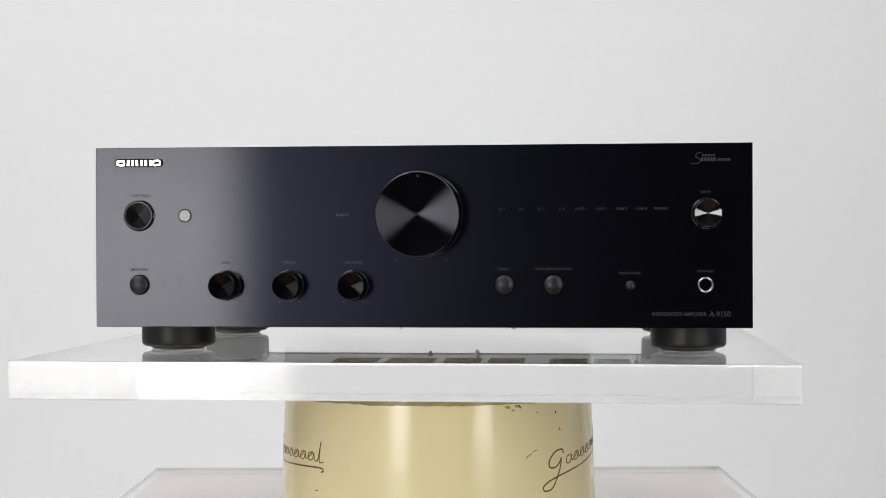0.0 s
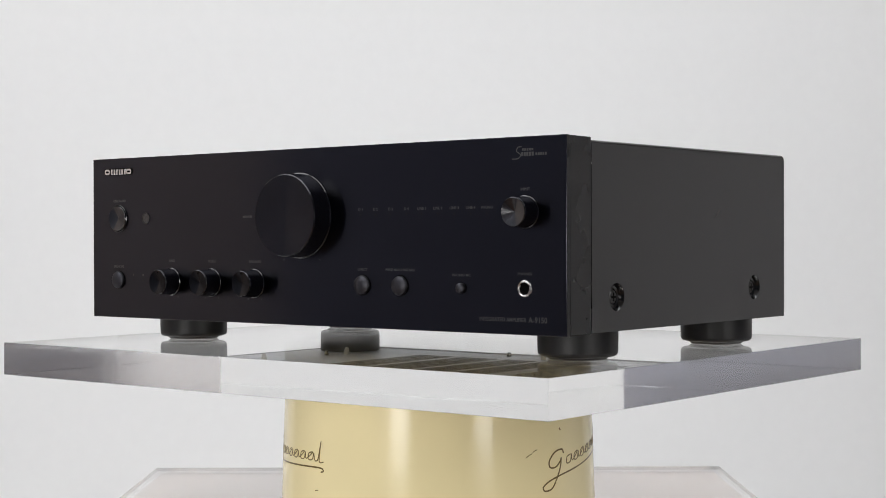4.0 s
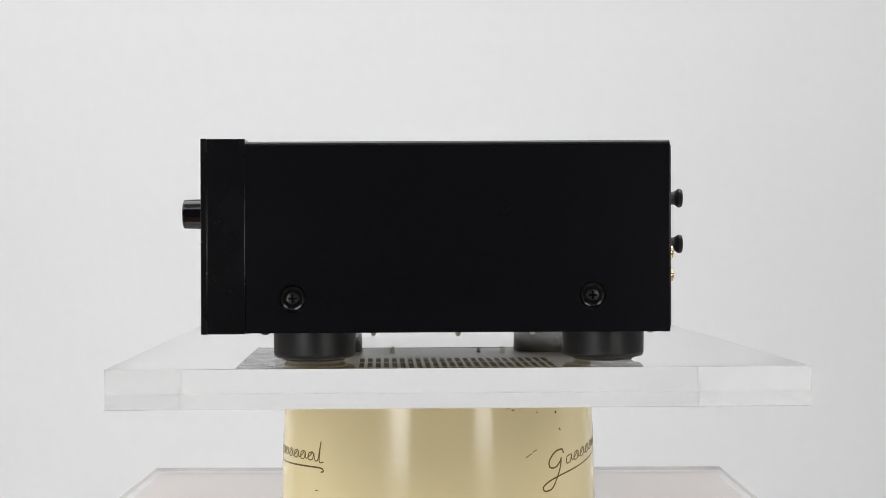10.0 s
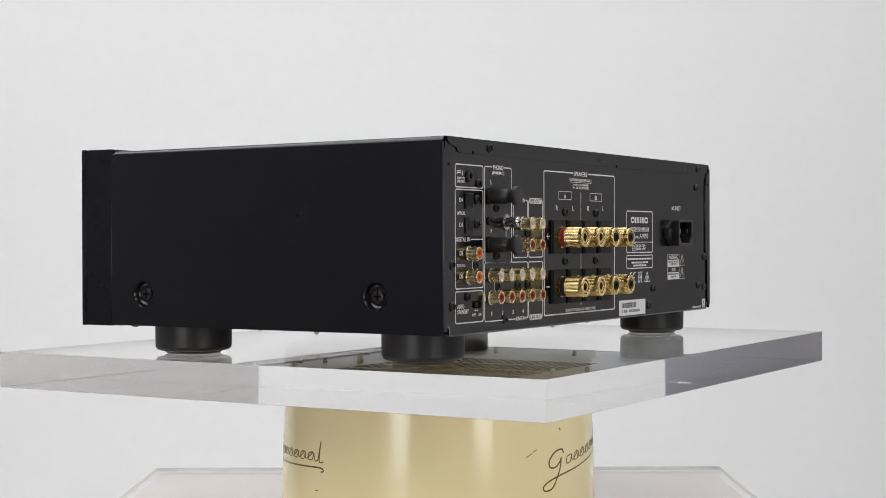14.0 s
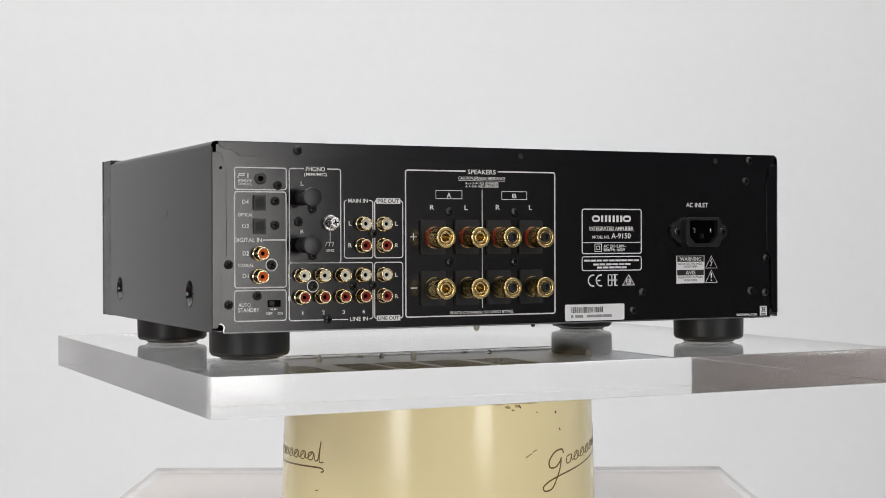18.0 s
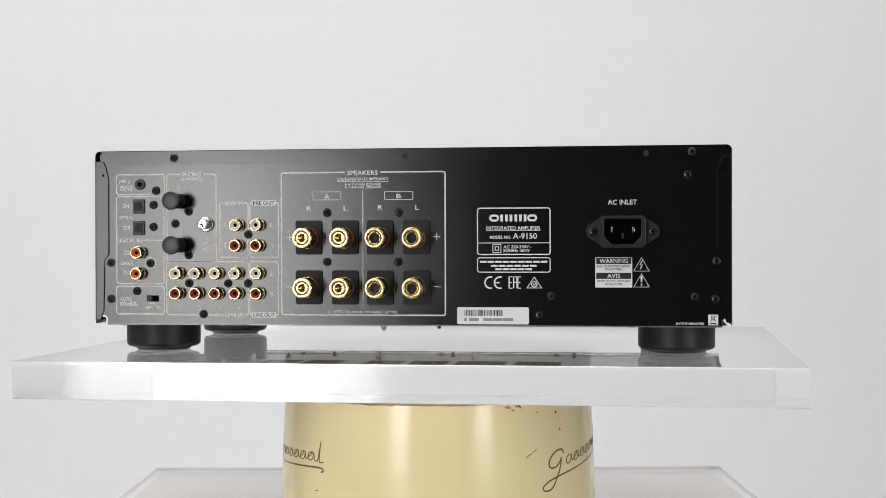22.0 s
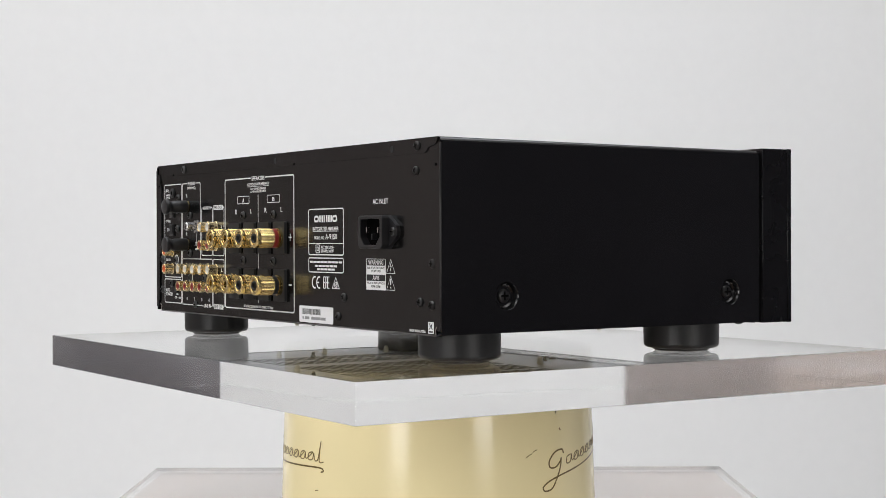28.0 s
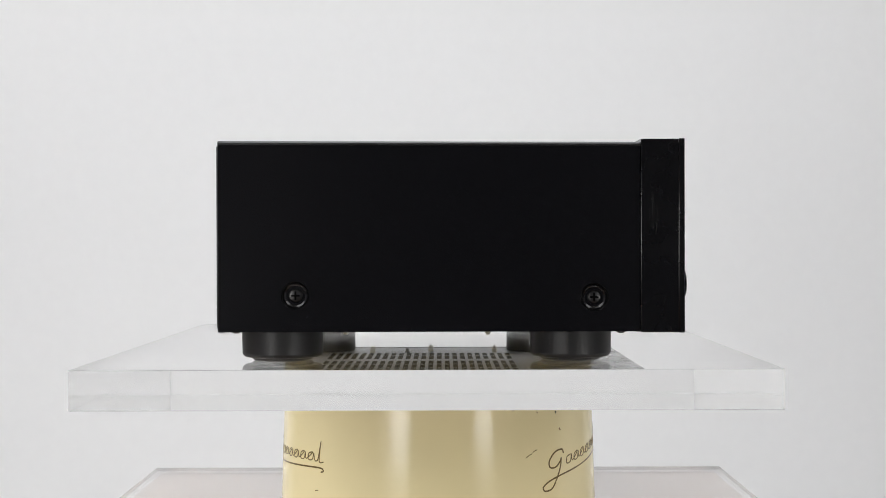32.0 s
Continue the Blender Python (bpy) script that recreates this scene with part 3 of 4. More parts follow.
    peg = mesh_of("peg", lathe(bmesh.new(), [(0.0024, 0), (0.0021, -0.0035), (0.0013, -0.0058), (0, -0.0060)], 14), CREAM_PEG)
    stud = mesh_of("stud", lathe(bmesh.new(), [(0.0019, 0), (0.0019, -0.0015), (0.0013, -0.0020), (0.0013, -0.0038), (0, -0.0042)], 14), RUBBER)
    for dx, dy in ((-0.150, 0.064), (0.151, 0.060), (-0.02, -0.080), (0.06, -0.086), (0.155, -0.045), (-0.155, -0.03), (0.02, 0.112), (0.165, 0.01)):
        part("peg", peg, CREAM_PEG, under, "cream nylon circuit board peg", Matrix.Translation((dx, dy, 0.0202)))
    for dx, dy in ((-0.155, 0.044), (0.1, -0.1), (-0.1, -0.1), (0.0, -0.1), (0.148, 0.03), (-0.02, 0.12), (0.135, -0.082)):
        part("stud", stud, RUBBER, under, "", Matrix.Translation((dx, dy, 0.0202)))
    low = mesh_of("screw", lathe(bmesh.new(), [(0.0034, 0), (0.0030, -0.0012), (0.0014, -0.0020), (0, -0.0020)], 16), SCREW)
    for dx, dy in ((-0.190, -0.116), (-0.085, -0.117), (0.012, -0.117), (0.13, -0.117), (0.185, -0.116), (0.2, 0.13), (-0.2, 0.13), (0.206, -0.112), (-0.206, -0.112)):
        part("screw", low, SCREW, under, "", Matrix.Translation((dx, dy, 0.0202)))


def cross_screw(radius, high):
    bm = lathe(bmesh.new(), [(radius, 0), (radius, high * 0.35), (radius * 0.82, high * 0.8), (radius * 0.45, high), (0, high)], 18)
    box(bm, -radius * 0.62, radius * 0.62, -radius * 0.13, radius * 0.13, high * 0.9, high * 1.04, slot=1)
    box(bm, -radius * 0.13, radius * 0.13, -radius * 0.62, radius * 0.62, high * 0.9, high * 1.05, slot=1)
    return mesh_of("screw", bm, (SCREW, HOLE))


SIDE_SCREW = cross_screw(0.0044, 0.0016)
REAR_SCREW = cross_screw(0.0029, 0.0016)
case()


def feet():
    for fx, fy in ((-0.1803, -0.0824), (0.1805, -0.0824), (0.1808, 0.1026), (-0.1805, 0.1026)):
        bm = lathe(bmesh.new(), [(0, 0.0202), (0.0256, 0.0202), (0.0261, 0.0192), (0.0259, 0.0050), (0.0254, 0.0037), (0.0241, 0.0026), (0.0218, 0.0021), (0, 0.0020)], 56)
        foot = part("foot", bm, RUBBER, amplifier, "round black moulded foot", Matrix.Translation((fx, fy, 0)))
        bm = lathe(bmesh.new(), [(0.0200, 0.0022), (0.0192, 0.0009), (0.0180, 0.00025), (0, 0.00025)], 40)
        part("pad", bm, RUBBER, foot, "thin rubber pad")


feet()


def front():
    bm = bmesh.new()
    box(bm, -0.2185, 0.2175, FRONT_Y, FRONT_Y + 0.0036, 0.0191, 0.1394, 0.0004, 2)
    bm.normal_update()
    for f in bm.faces:
        f.material_index = 0 if f.normal.y < -0.3 else 1
    panel = part("front_panel", bm, (PANEL, PANEL_END), amplifier, "black brushed aluminium front panel")
    for s in (1, -1):
        outer = 0.2173 if s > 0 else 0.2181
        bm = box(bmesh.new(), min(s * outer, s * 0.2120), max(s * outer, s * 0.2120), FRONT_Y + 0.0036, -0.1232, 0.0193, 0.1392, 0.0005, 2)
        part("end_cheek", bm, PANEL_END, panel, "black anodised panel end")
        # unseen dark strip added behind the seam so no light leaks through
        part("seam_light_stop", box(bmesh.new(), min(s * 0.2150, s * 0.2110), max(s * 0.2150, s * 0.2110), -0.1242, -0.1212, 0.0206, 0.1360), HOLE, panel)
    part("top_rail", box(bmesh.new(), -0.2120, 0.2120, FRONT_Y + 0.0036, -0.1232, 0.1366, 0.1391), PANEL_END, panel)
    part("bottom_rail", box(bmesh.new(), -0.2120, 0.2120, FRONT_Y + 0.0036, -0.1232, 0.0194, 0.0214), PANEL_END, panel)

    # volume knob: a base ring, a slightly tapered barrel, a polished arris and a turned face
    bm = lathe(bmesh.new(), [(0.0285, 0), (0.0292, 0.0003), (0.0292, 0.0013), (0.0286, 0.0017), (0.0284, 0.0026), (0.0281, 0.0090), (0.0278, 0.0152), (0.0275, 0.0156)], 128)
    volume = part("volume_knob", bm, KNOB_SIDE, amplifier, "large gloss-black volume knob with turned face", on_front(0.8, 93.7))
    part("knob_face", lathe(bmesh.new(), [(0.0272 * k, 0.0148 + 0.0012 * k) for k in (1, 0.98, 0.5, 0.03, 0)], 128), KNOB_FACE, volume, "turned dark metal face")
    part("arris", lathe(bmesh.new(), [(0.0276, 0.0154), (0.0275, 0.0158), (0.02715, 0.01605)], 128), ARRIS, volume, "polished metal edge")
    dimple = lathe(bmesh.new(), [(0.0010, 0.0001), (0.0008, 0.00005), (0.0006, 0.00014), (0, 0.0002)], 16)
    part("pointer", dimple, ARRIS, volume, "small dimple marking the setting", Matrix.Translation((0.0006, 0.0246, 0.0160)))

    # input selector and the three tone knobs
    for name, label, x, z, r, deep, face, point in (("input_knob", "small black input selector knob", 188, 93.6, 0.0098, 0.0138, INPUT_FACE, 0), ("bass_knob", "small black bass knob", -129.4, 47, 0.0098, 0.0140, SMALL_FACE, 150),
                                                    ("treble_knob", "small black treble knob", -86.7, 47, 0.0098, 0.0140, SMALL_FACE, 150), ("balance_knob", "small black balance knob", -43.3, 47, 0.0098, 0.0140, SMALL_FACE, 150)):
        bm = lathe(bmesh.new(), [(r * 0.98, 0), (r * 1.04, 0.0003), (r * 1.04, 0.0010), (r * 0.98, 0.0014), (r * 0.97, 0.0024), (r * 0.94, deep * 0.8), (r * 0.925, deep - 0.0007), (r * 0.91, deep - 0.0004)], 64)
        knob = part(name, bm, KNOB_SIDE, amplifier, label, on_front(x, z))
        part("knob_face", lathe(bmesh.new(), [(r * 0.875 * k, deep - 0.0022 * (1 - k)) for k in (1, 0.97, 0.5, 0.06, 0)], 96), face, knob, "turned metal face")
        part("arris", lathe(bmesh.new(), [(r * 0.915, deep - 0.0005), (r * 0.905, deep - 0.0002), (r * 0.873, deep + 0.00005)], 64), ARRIS, knob, "polished metal edge")
        if point:
            part("pointer", lathe(bmesh.new(), [(0.0005, 0), (0.0005, 0.0002), (0, 0.0002)], 12), HOLE, knob, "", Matrix.Translation((0, r * 0.70, deep - 0.0002)))

    # power button, receiver window, push buttons, socket
    bm = lathe(bmesh.new(), [(0.0105, 0), (0.0105, 0.0009), (0.0100, 0.0012), (0.0096, 0.0010), (0.0095, 0.0003)], 48)
    power = part("power_button", bm, KNOB_SIDE, amplifier, "round power button in a black collar", on_front(-188.6, 93.8))
    part("button_face", lathe(bmesh.new(), [(0.0094, 0), (0.0094, 0.0015), (0.0091, 0.0021)] + [(0.0090 * k, 0.0002 + 0.0019 * k) for k in (1, 0.97, 0.5, 0.06, 0)], 96), BRIGHT_FACE, power, "turned bright metal face")
    bm = lathe(bmesh.new(), [(0.0045, 0), (0.0045, 0.0004), (0.0038, 0.0005), (0.0037, 0.0001)], 32)
    eye = part("receiver_window", bm, KNOB_SIDE, amplifier, "round smoked remote receiver window", on_front(-157.3, 93.6))
    part("lens", lathe(bmesh.new(), [(0.0038, 0.0003), (0, 0.00031)], 32), WINDOW, eye)
    for name, label, x, z, r in (("speaker_button", "domed black speaker button", -188.5, 47.4, 0.0064), ("direct_button", "domed black direct button", 56.7, 47.4, 0.0064), ("bass_button", "domed black push button", 88.9, 47.4, 0.0064), ("phono_button", "small domed black phono button", 138.8, 46.7, 0.0034)):
        bm = lathe(bmesh.new(), [(r * 1.09, 0), (r * 1.09, 0.0002), (r * 1.0, 0.0002)], 40)
        collar = part(name, bm, HOLE, amplifier, label, on_front(x, z))
        part("button_cap", lathe(bmesh.new(), [(r, 0), (r, 0.0012), (r * 0.94, 0.0022), (r * 0.75, 0.0030), (r * 0.4, 0.0036), (0, 0.0038)], 40), BUTTON, collar)
    bm = lathe(bmesh.new(), [(0.0053, 0), (0.0053, 0.0005), (0.0050, 0.0011), (0.0045, 0.0014), (0.0039, 0.0011), (0.0036, 0.0005), (0.0035, -0.0004)], 40)
    jack = part("phones_socket", bm, CHROME, amplifier, "headphone socket with a nickel ring", on_front(187.2, 47.3))
    part("hole", lathe(bmesh.new(), [(0.0037, 0.0002), (0, 0.00025)], 32), HOLE, jack)

    # small lamps, all unlit
    dot = mesh_of("indicator", lathe(bmesh.new(), [(0.0006, 0), (0.0005, 0.0002), (0, 0.0003)], 12), LED)
    for x, z in ((-171.8, 47.4), (-161, 47.4), (40.6, 47.6), (72.7, 47.6), (-43.8, 93.6), (55, 93.4), (68, 93.4), (80.9, 93.4), (94.2, 93.4), (106.8, 93.3), (120, 93.3), (133.2, 93.2), (146, 93.2), (158.8, 93.2)):
        part("indicator", dot, LED, panel, "", on_front(x, z, -0.0001))
    tick = mesh_of("tick", lathe(bmesh.new(), [(0.0004, 0), (0.0004, 0.0001), (0, 0.0001)], 10), GREY_PRINT)
    for x, z in ((-136, 36.0), (-122.6, 36.0), (-93.5, 36.0), (-80, 36.0), (-50, 36.0), (-37, 36.0)):
        part("tick", tick, GREY_PRINT, panel, "", on_front(x, z))
    for x, turn in ((-15.1, 1), (18.3, -1)):
        part("tick", ribbon(bmesh.new(), [(-0.0005 * turn, -0.0004), (0.0005 * turn, 0.0004)], 0.0005), GREY_PRINT, panel, "", on_front(x, 63.8))

    def label(text, x, z, wide, high):
        word(text, on_front(x, z, 0.00002), wide, high, GREY_PRINT, panel)
    label("ON/STANDBY", -187.4, 107.1, 14.5, 1.9)
    label("SPEAKERS", -188.5, 57.6, 11.5, 1.8)
    label("A", -171.8, 51.4, 1.5, 1.6)
    label("B", -161.0, 51.4, 1.5, 1.6)
    label("BASS", -129.2, 62.2, 6.2, 1.9)
    label("TREBLE", -86.8, 62.2, 8.6, 1.9)
    label("BALANCE", -43.2, 62.2, 11.4, 1.9)
    label("MAIN IN", -50.6, 93.6, 8.8, 1.7)
    for text, x, wide in (("D 1", 55, 3.6), ("D 2", 68, 3.8), ("D 3", 80.9, 3.8), ("D 4", 94.2, 3.8), ("LINE 1", 106.8, 7.0), ("LINE 2", 120, 7.2), ("LINE 3", 133.2, 7.2), ("LINE 4", 146, 7.2), ("PHONO", 158.8, 8.8)):
        label(text, x, 97.0, wide, 1.8)
    label("DIRECT", 56.7, 57.7, 8.6, 1.7)
    label("PHASE MATCHING BASS", 88.8, 57.7, 24.5, 1.7)
    label("PHONO MC", 138.7, 54.9, 14.4, 1.7)
    label("PHONES", 187.1, 56.2, 10.6, 1.7)
    label("INPUT", 187.6, 107.5, 6.8, 1.8)
    label("INTEGRATED AMPLIFIER", 170.4, 28.2, 35.2, 2.5)
    label("A-9150", 196.4, 28.4, 13.8, 3.6)

    # maker's badge and the swash mark, as plain shapes
    bm = prism(bmesh.new(), rounded(-0.0166, -0.0028, 0.0166, 0.0028, 0.0026), 0.0003)
    badge = part("badge", bm, HOLE, panel, "small dark pill-shaped badge with silver shapes", on_front(-188.7, 129.1))
    for x0, x1 in ((-15.4, -9.4), (9.2, 15.2)):
        bm = ribbon(bmesh.new(), rounded(x0 / 1000 + 0.0006, -0.0014, x1 / 1000 - 0.0006, 0.0014, 0.0013), 0.0013, 0.0006, True)
        part("badge_block", bm, BADGE, badge)
    for x0 in (-8.3, -5.2, -2.4, 0.8, 3.8, 6.9):
        part("badge_block", box(bmesh.new(), x0 / 1000, (x0 + 2.1) / 1000, -0.0020, 0.0020, 0.0002, 0.0006, 0.0002, 1), BADGE, badge)
    bm = ribbon(bmesh.new(), stroke((-0.013, -0.0036), (-0.0085, -0.0034), (-0.0065, -0.0012), (-0.0095, 0.0010), (-0.0085, 0.0034), (-0.0058, 0.0036)), 0.0006)
    swash = part("swash_mark", bm, GREY_PRINT, panel, "grey swash mark with plain bars", on_front(190.7, 129.5))
    for x0, x1, z0, z1 in ((-5.5, 3.2, 1.2, 2.6), (-6.2, 3.6, -2.0, 0.4), (4.4, 13.0, -1.8, -0.2)):
        n = max(3, int((x1 - x0) / 1.7))
        for i in range(n):
            a = x0 + (x1 - x0) * i / n
            part("bar", box(bmesh.new(), a / 1000, (a + (x1 - x0) / n - 0.5) / 1000, z0 / 1000, z1 / 1000, 0, 0.00008), GREY_PRINT, swash)


front()


def rear():
    curl = [(0.2096, 0.0198), (0.2096, 0.0212)] + [(0.2119 + 0.0025 * math.cos(radians(a)), 0.0226 + 0.0025 * math.sin(radians(a))) for a in range(200, 79, -15)]
    right = curl + [(0.2140, 0.0252), (0.2140, 0.1366)]
    bm = prism(bmesh.new(), [(-u, v) for u, v in reversed(right)] + right, 0.0012)
    me = mesh_of("rear_panel", bm, REAR)
    me.transform(on_rear(0, 0, -0.0012))
    panel = part("rear_panel", me, REAR, amplifier, "black painted rear panel with white printing")
    lower = part("lower_edge", box(bmesh.new(), -0.2096, 0.2096, REAR_Y - 0.002, REAR_Y + 0.0002, 0.0190, 0.0199), BARE_STEEL, amplifier, "bare metal lower edge")
    for s in (1, -1):
        part("bare_corner", ribbon(bmesh.new(), [(s * u, v) for u, v in curl], 0.0007, 0.0003), CHROME, lower, "bright cut edge of the sheet", on_rear(0, 0))

    def line(points, wide=0.7, name="printed_line"):
        return part(name, ribbon(bmesh.new(), [(x / 1000, z / 1000) for x, z in points], wide / 1000), PRINT, panel, "", on_rear(0, 0))

    def frame_line(x1, z1, x0, z0, gap=None, wide=0.7, r=1.6):
        """A rounded white frame, given by its corners as read from the panel's own left; gap: a stretch left open, on which side."""
        pts = rounded(-x1, z0, -x0, z1, r)
        if not gap:
            bm = ribbon(bmesh.new(), [(x / 1000, z / 1000) for x, z in pts], wide / 1000, closed=True)
            part("printed_frame", bm, PRINT, panel, "", on_rear(0, 0))
            return
        side, g0, g1 = gap
        if side == "top":
            run = [(-g0, z1)] + pts[1:] + [(-g1, z1)]
        else:
            upper, lower = pts[1:11], pts[11:]
            run = [(-g1, z0)] + lower + upper + [(-g0, z0)]
        line(run, wide, "printed_frame")

    frame_line(202.2, 122.5, 168.2, 108.8)
    frame_line(202.3, 107.4, 168.4, 47.4)
    frame_line(202.5, 45.6, 168.5, 26.5)
    line([(-183.8, 77.2), (-168.4, 77.2)])
    frame_line(166.2, 122.5, 131.3, 62.5, ("top", 156.5, 140.5))
    frame_line(166.5, 62.5, 109.0, 26.0, ("bottom", 126.4, 111.4))
    frame_line(128.8, 102.6, 108.9, 65.4, ("top", 127.4, 111.6))
    frame_line(107.6, 102.6, 87.7, 65.4)
    frame_line(107.8, 62.4, 87.8, 26.0)
    frame_line(85.6, 122.8, -26.9, 26.3, ("top", 41.6, 17.2), 0.9)
    line([(-29.2, 110.3), (-29.3, 31.4)], 0.5)
    frame_line(63.6, 109.7, 44.3, 104.3, None, 0.4, 0.3)
    frame_line(14.3, 109.5, -5.0, 104.2, None, 0.4, 0.3)
    line([(-46.9, 116.5), (-11.7, 116.5)], 0.3)
    frame_line(-48.7, 98.0, -97.2, 67.1, None, 0.8)
    line([(48.7, 74.8), (97.2, 74.8)], 0.5)
    line([(54.7, 83.0), (90.7, 83.0)], 0.3)
    frame_line(-48.6, 64.9, -97.2, 55.3, None, 0.7)
    line([(-82.1, 45.3), (-77.3, 45.3)], 0.7), line([(18.9, 45.6), (23.5, 45.6)], 0.7)
    line([(-138.6, 82.5), (-138.6, 75.6)], 0.4)
    line([(-141.0, 75.6), (-136.2, 75.6)], 0.4)
    for k in (-141.0, -138.6, -136.2):
        line([(k, 75.6), (k - 0.8, 73.0)], 0.4)
    # power symbols: double square, arrow pair
    frame_line(-59.0, 73.8, -64.4, 68.4, None, 0.5, 0.2), frame_line(-60.5, 72.3, -62.9, 69.9, None, 0.5, 0.2)
    for s in (1, -1):
        part("arrow", prism(bmesh.new(), [(s * 0.0001, 0.0006), (s * 0.0022, 0), (s * 0.0001, -0.0006)][::s], 0.00008), PRINT, panel, "", on_rear(177.0 - s * 0.3, 33.6) @ pose(0, 0, 0, 0, 0, 0 if s > 0 else 0))

    def rear_word(text, x, z, wide, high, ink=PRINT, out=0.00002):
        word(text, on_rear(x, z, out), wide, high, ink, panel)
    rear_word("REMOTE", 195.3, 114.2, 8.8, 1.5)
    rear_word("CONTROL", 195.3, 112.2, 8.8, 1.7)
    rear_word("D4", 195.2, 101.1, 4.2, 2.6)
    rear_word("OPTICAL", 195.2, 93.0, 9.8, 2.1)
    rear_word("D3", 195.2, 86.0, 4.3, 2.6)
    rear_word("DIGITAL IN", 193.6, 77.2, 18.3, 2.8)
    rear_word("D2", 195.1, 68.9, 4.0, 2.8)
    rear_word("COAXIAL", 195.1, 61.4, 10.3, 2.0)
    rear_word("D1", 195.3, 54.9, 3.8, 2.7)
    rear_word("AUTO", 196.0, 36.6, 8.1, 2.6)
    rear_word("STANDBY", 193.2, 33.4, 13.7, 2.7)
    rear_word("OFF", 179.9, 30.9, 4.4, 1.8)
    rear_word("ON", 172.5, 30.9, 3.5, 1.8)
    rear_word("PHONO", 148.5, 122.3, 13.1, 3.0)
    rear_word("(MM/MC)", 148.5, 118.6, 15.7, 2.7)
    rear_word("L", 157.6, 113.0, 2.0, 2.8)
    rear_word("R", 157.6, 82.4, 2.3, 2.5)
    rear_word("GND", 138.6, 70.4, 5.4, 1.8)
    rear_word("L", 166.1, 54.2, 2.0, 2.5)
    rear_word("R", 166.0, 40.2, 2.4, 2.8)
    rear_word("1", 157.5, 30.8, 0.9, 2.5)
    rear_word("2", 143.3, 30.8, 1.7, 2.5)
    rear_word("3", 129.4, 30.7, 1.8, 2.5)
    rear_word("4", 115.7, 30.7, 1.9, 2.5)
    rear_word("LINE IN", 118.8, 26.1, 12.6, 2.6)
    rear_word("MAIN IN", 119.3, 102.4, 13.6, 2.6)
    rear_word("L", 124.8, 87.7, 1.9, 2.7)
    rear_word("R", 124.8, 73.7, 2.4, 2.8)
    rear_word("L", 92.1, 87.6, 2.2, 2.7)
    rear_word("R", 92.1, 73.6, 2.5, 2.7)
    rear_word("L", 92.2, 54.3, 2.2, 2.7)
    rear_word("R", 92.2, 40.3, 2.5, 2.8)
    rear_word("SPEAKERS", 29.4, 122.4, 21.1, 3.1)
    rear_word("CAUTION:SPEAKER IMPEDANCE", 29.3, 118.2, 35.2, 2.0)
    rear_word("A or B 4-16Ω /SPEAKER", 29.2, 114.9, 25.3, 1.7)
    rear_word("A + B 8-16Ω /SPEAKER", 29.2, 112.9, 25.3, 1.9)
    rear_word("A", 54.0, 106.6, 3.2, 3.3)
    rear_word("B", 4.6, 106.6, 3.3, 3.0)
    rear_word("R", 66.4, 98.4, 3.1, 3.4)
    rear_word("L", 41.2, 98.5, 2.5, 3.3)
    rear_word("R", 17.3, 98.8, 3.3, 3.5)
    rear_word("L", -7.8, 98.9, 2.5, 3.4)
    line([(-82.2, 79.0), (-77.6, 79.0)], 0.55), line([(-79.9, 81.30), (-79.9, 79.28)], 0.55), line([(-79.9, 78.72), (-79.9, 76.70)], 0.55)
    line([(18.8, 79.1), (23.4, 79.1)], 0.55), line([(21.1, 81.40), (21.1, 79.38)], 0.55), line([(21.1, 78.82), (21.1, 76.80)], 0.55)
    rear_word("SEE INSTRUCTION MANUAL FOR CORRECT SETTINGS.", 29.5, 28.4, 48.1, 1.9)
    rear_word("AC INLET", -144.9, 101.5, 19.1, 3.3)
    rear_word("INTEGRATED AMPLIFIER", -72.7, 84.7, 36.0, 2.5)
    rear_word("MODEL NO.", -64.1, 78.6, 14.1, 2.1)
    rear_word("A-9150", -80.4, 79.4, 16.0, 3.8)
    rear_word("AC 220-230V~", -75.4, 72.2, 18.7, 2.1)
    rear_word("50/60Hz 160W", -74.9, 69.7, 17.7, 2.2)
    rear_word("MADE IN MALAYSIA", -188.8, 21.5, 18.3, 1.7)
    # reversed words on white bars
    def bar(x, z, wide, high, ink=PRINT, out=0.0, name="printed_bar"):
        return part(name, box(bmesh.new(), -wide / 2000, wide / 2000, -high / 2000, high / 2000, 0, 0.00006), ink, panel, "", on_rear(x, z, out))
    bar(97.9, 102.4, 17.0, 3.6, out=0.00006), rear_word("PRE OUT", 97.9, 102.4, 15.0, 2.4, DARK_PRINT, 0.00012)
    bar(98.0, 26.1, 16.8, 3.6, out=0.00006), rear_word("LINE OUT", 98.0, 26.1, 14.8, 2.4, DARK_PRINT, 0.00012)
    bar(-139.1, 55.1, 24.3, 19.9)
    for z, head, one, two in ((62.7, "WARNING", "RISK OF ELECTRIC SHOCK", "DO NOT OPEN"), (52.9, "AVIS", "RISQUE DE CHOC ELECTRIQUE", "NE PAS OUVRIR")):
        bar(-139.1, z, 22.9, 4.0, DARK_PRINT, 0.00006)
        rear_word(head, -139.1, z, 18.6 if head == "WARNING" else 8.4, 2.9, PRINT, 0.00012)
        rear_word(one, -139.1, z - 3.5, 21.4, 1.5, DARK_PRINT, 0.00006)
        rear_word(two, -139.1, z - 5.5, 11.4, 1.5, DARK_PRINT, 0.00006)
    for z in (60.4, 49.9):
        tri = ribbon(bmesh.new(), [(0, 0.0044), (-0.0051, -0.0044), (0.0051, -0.0044)], 0.0006, closed=True)
        part("warning_triangle", tri, PRINT, panel, "", on_rear(-157.3, z))
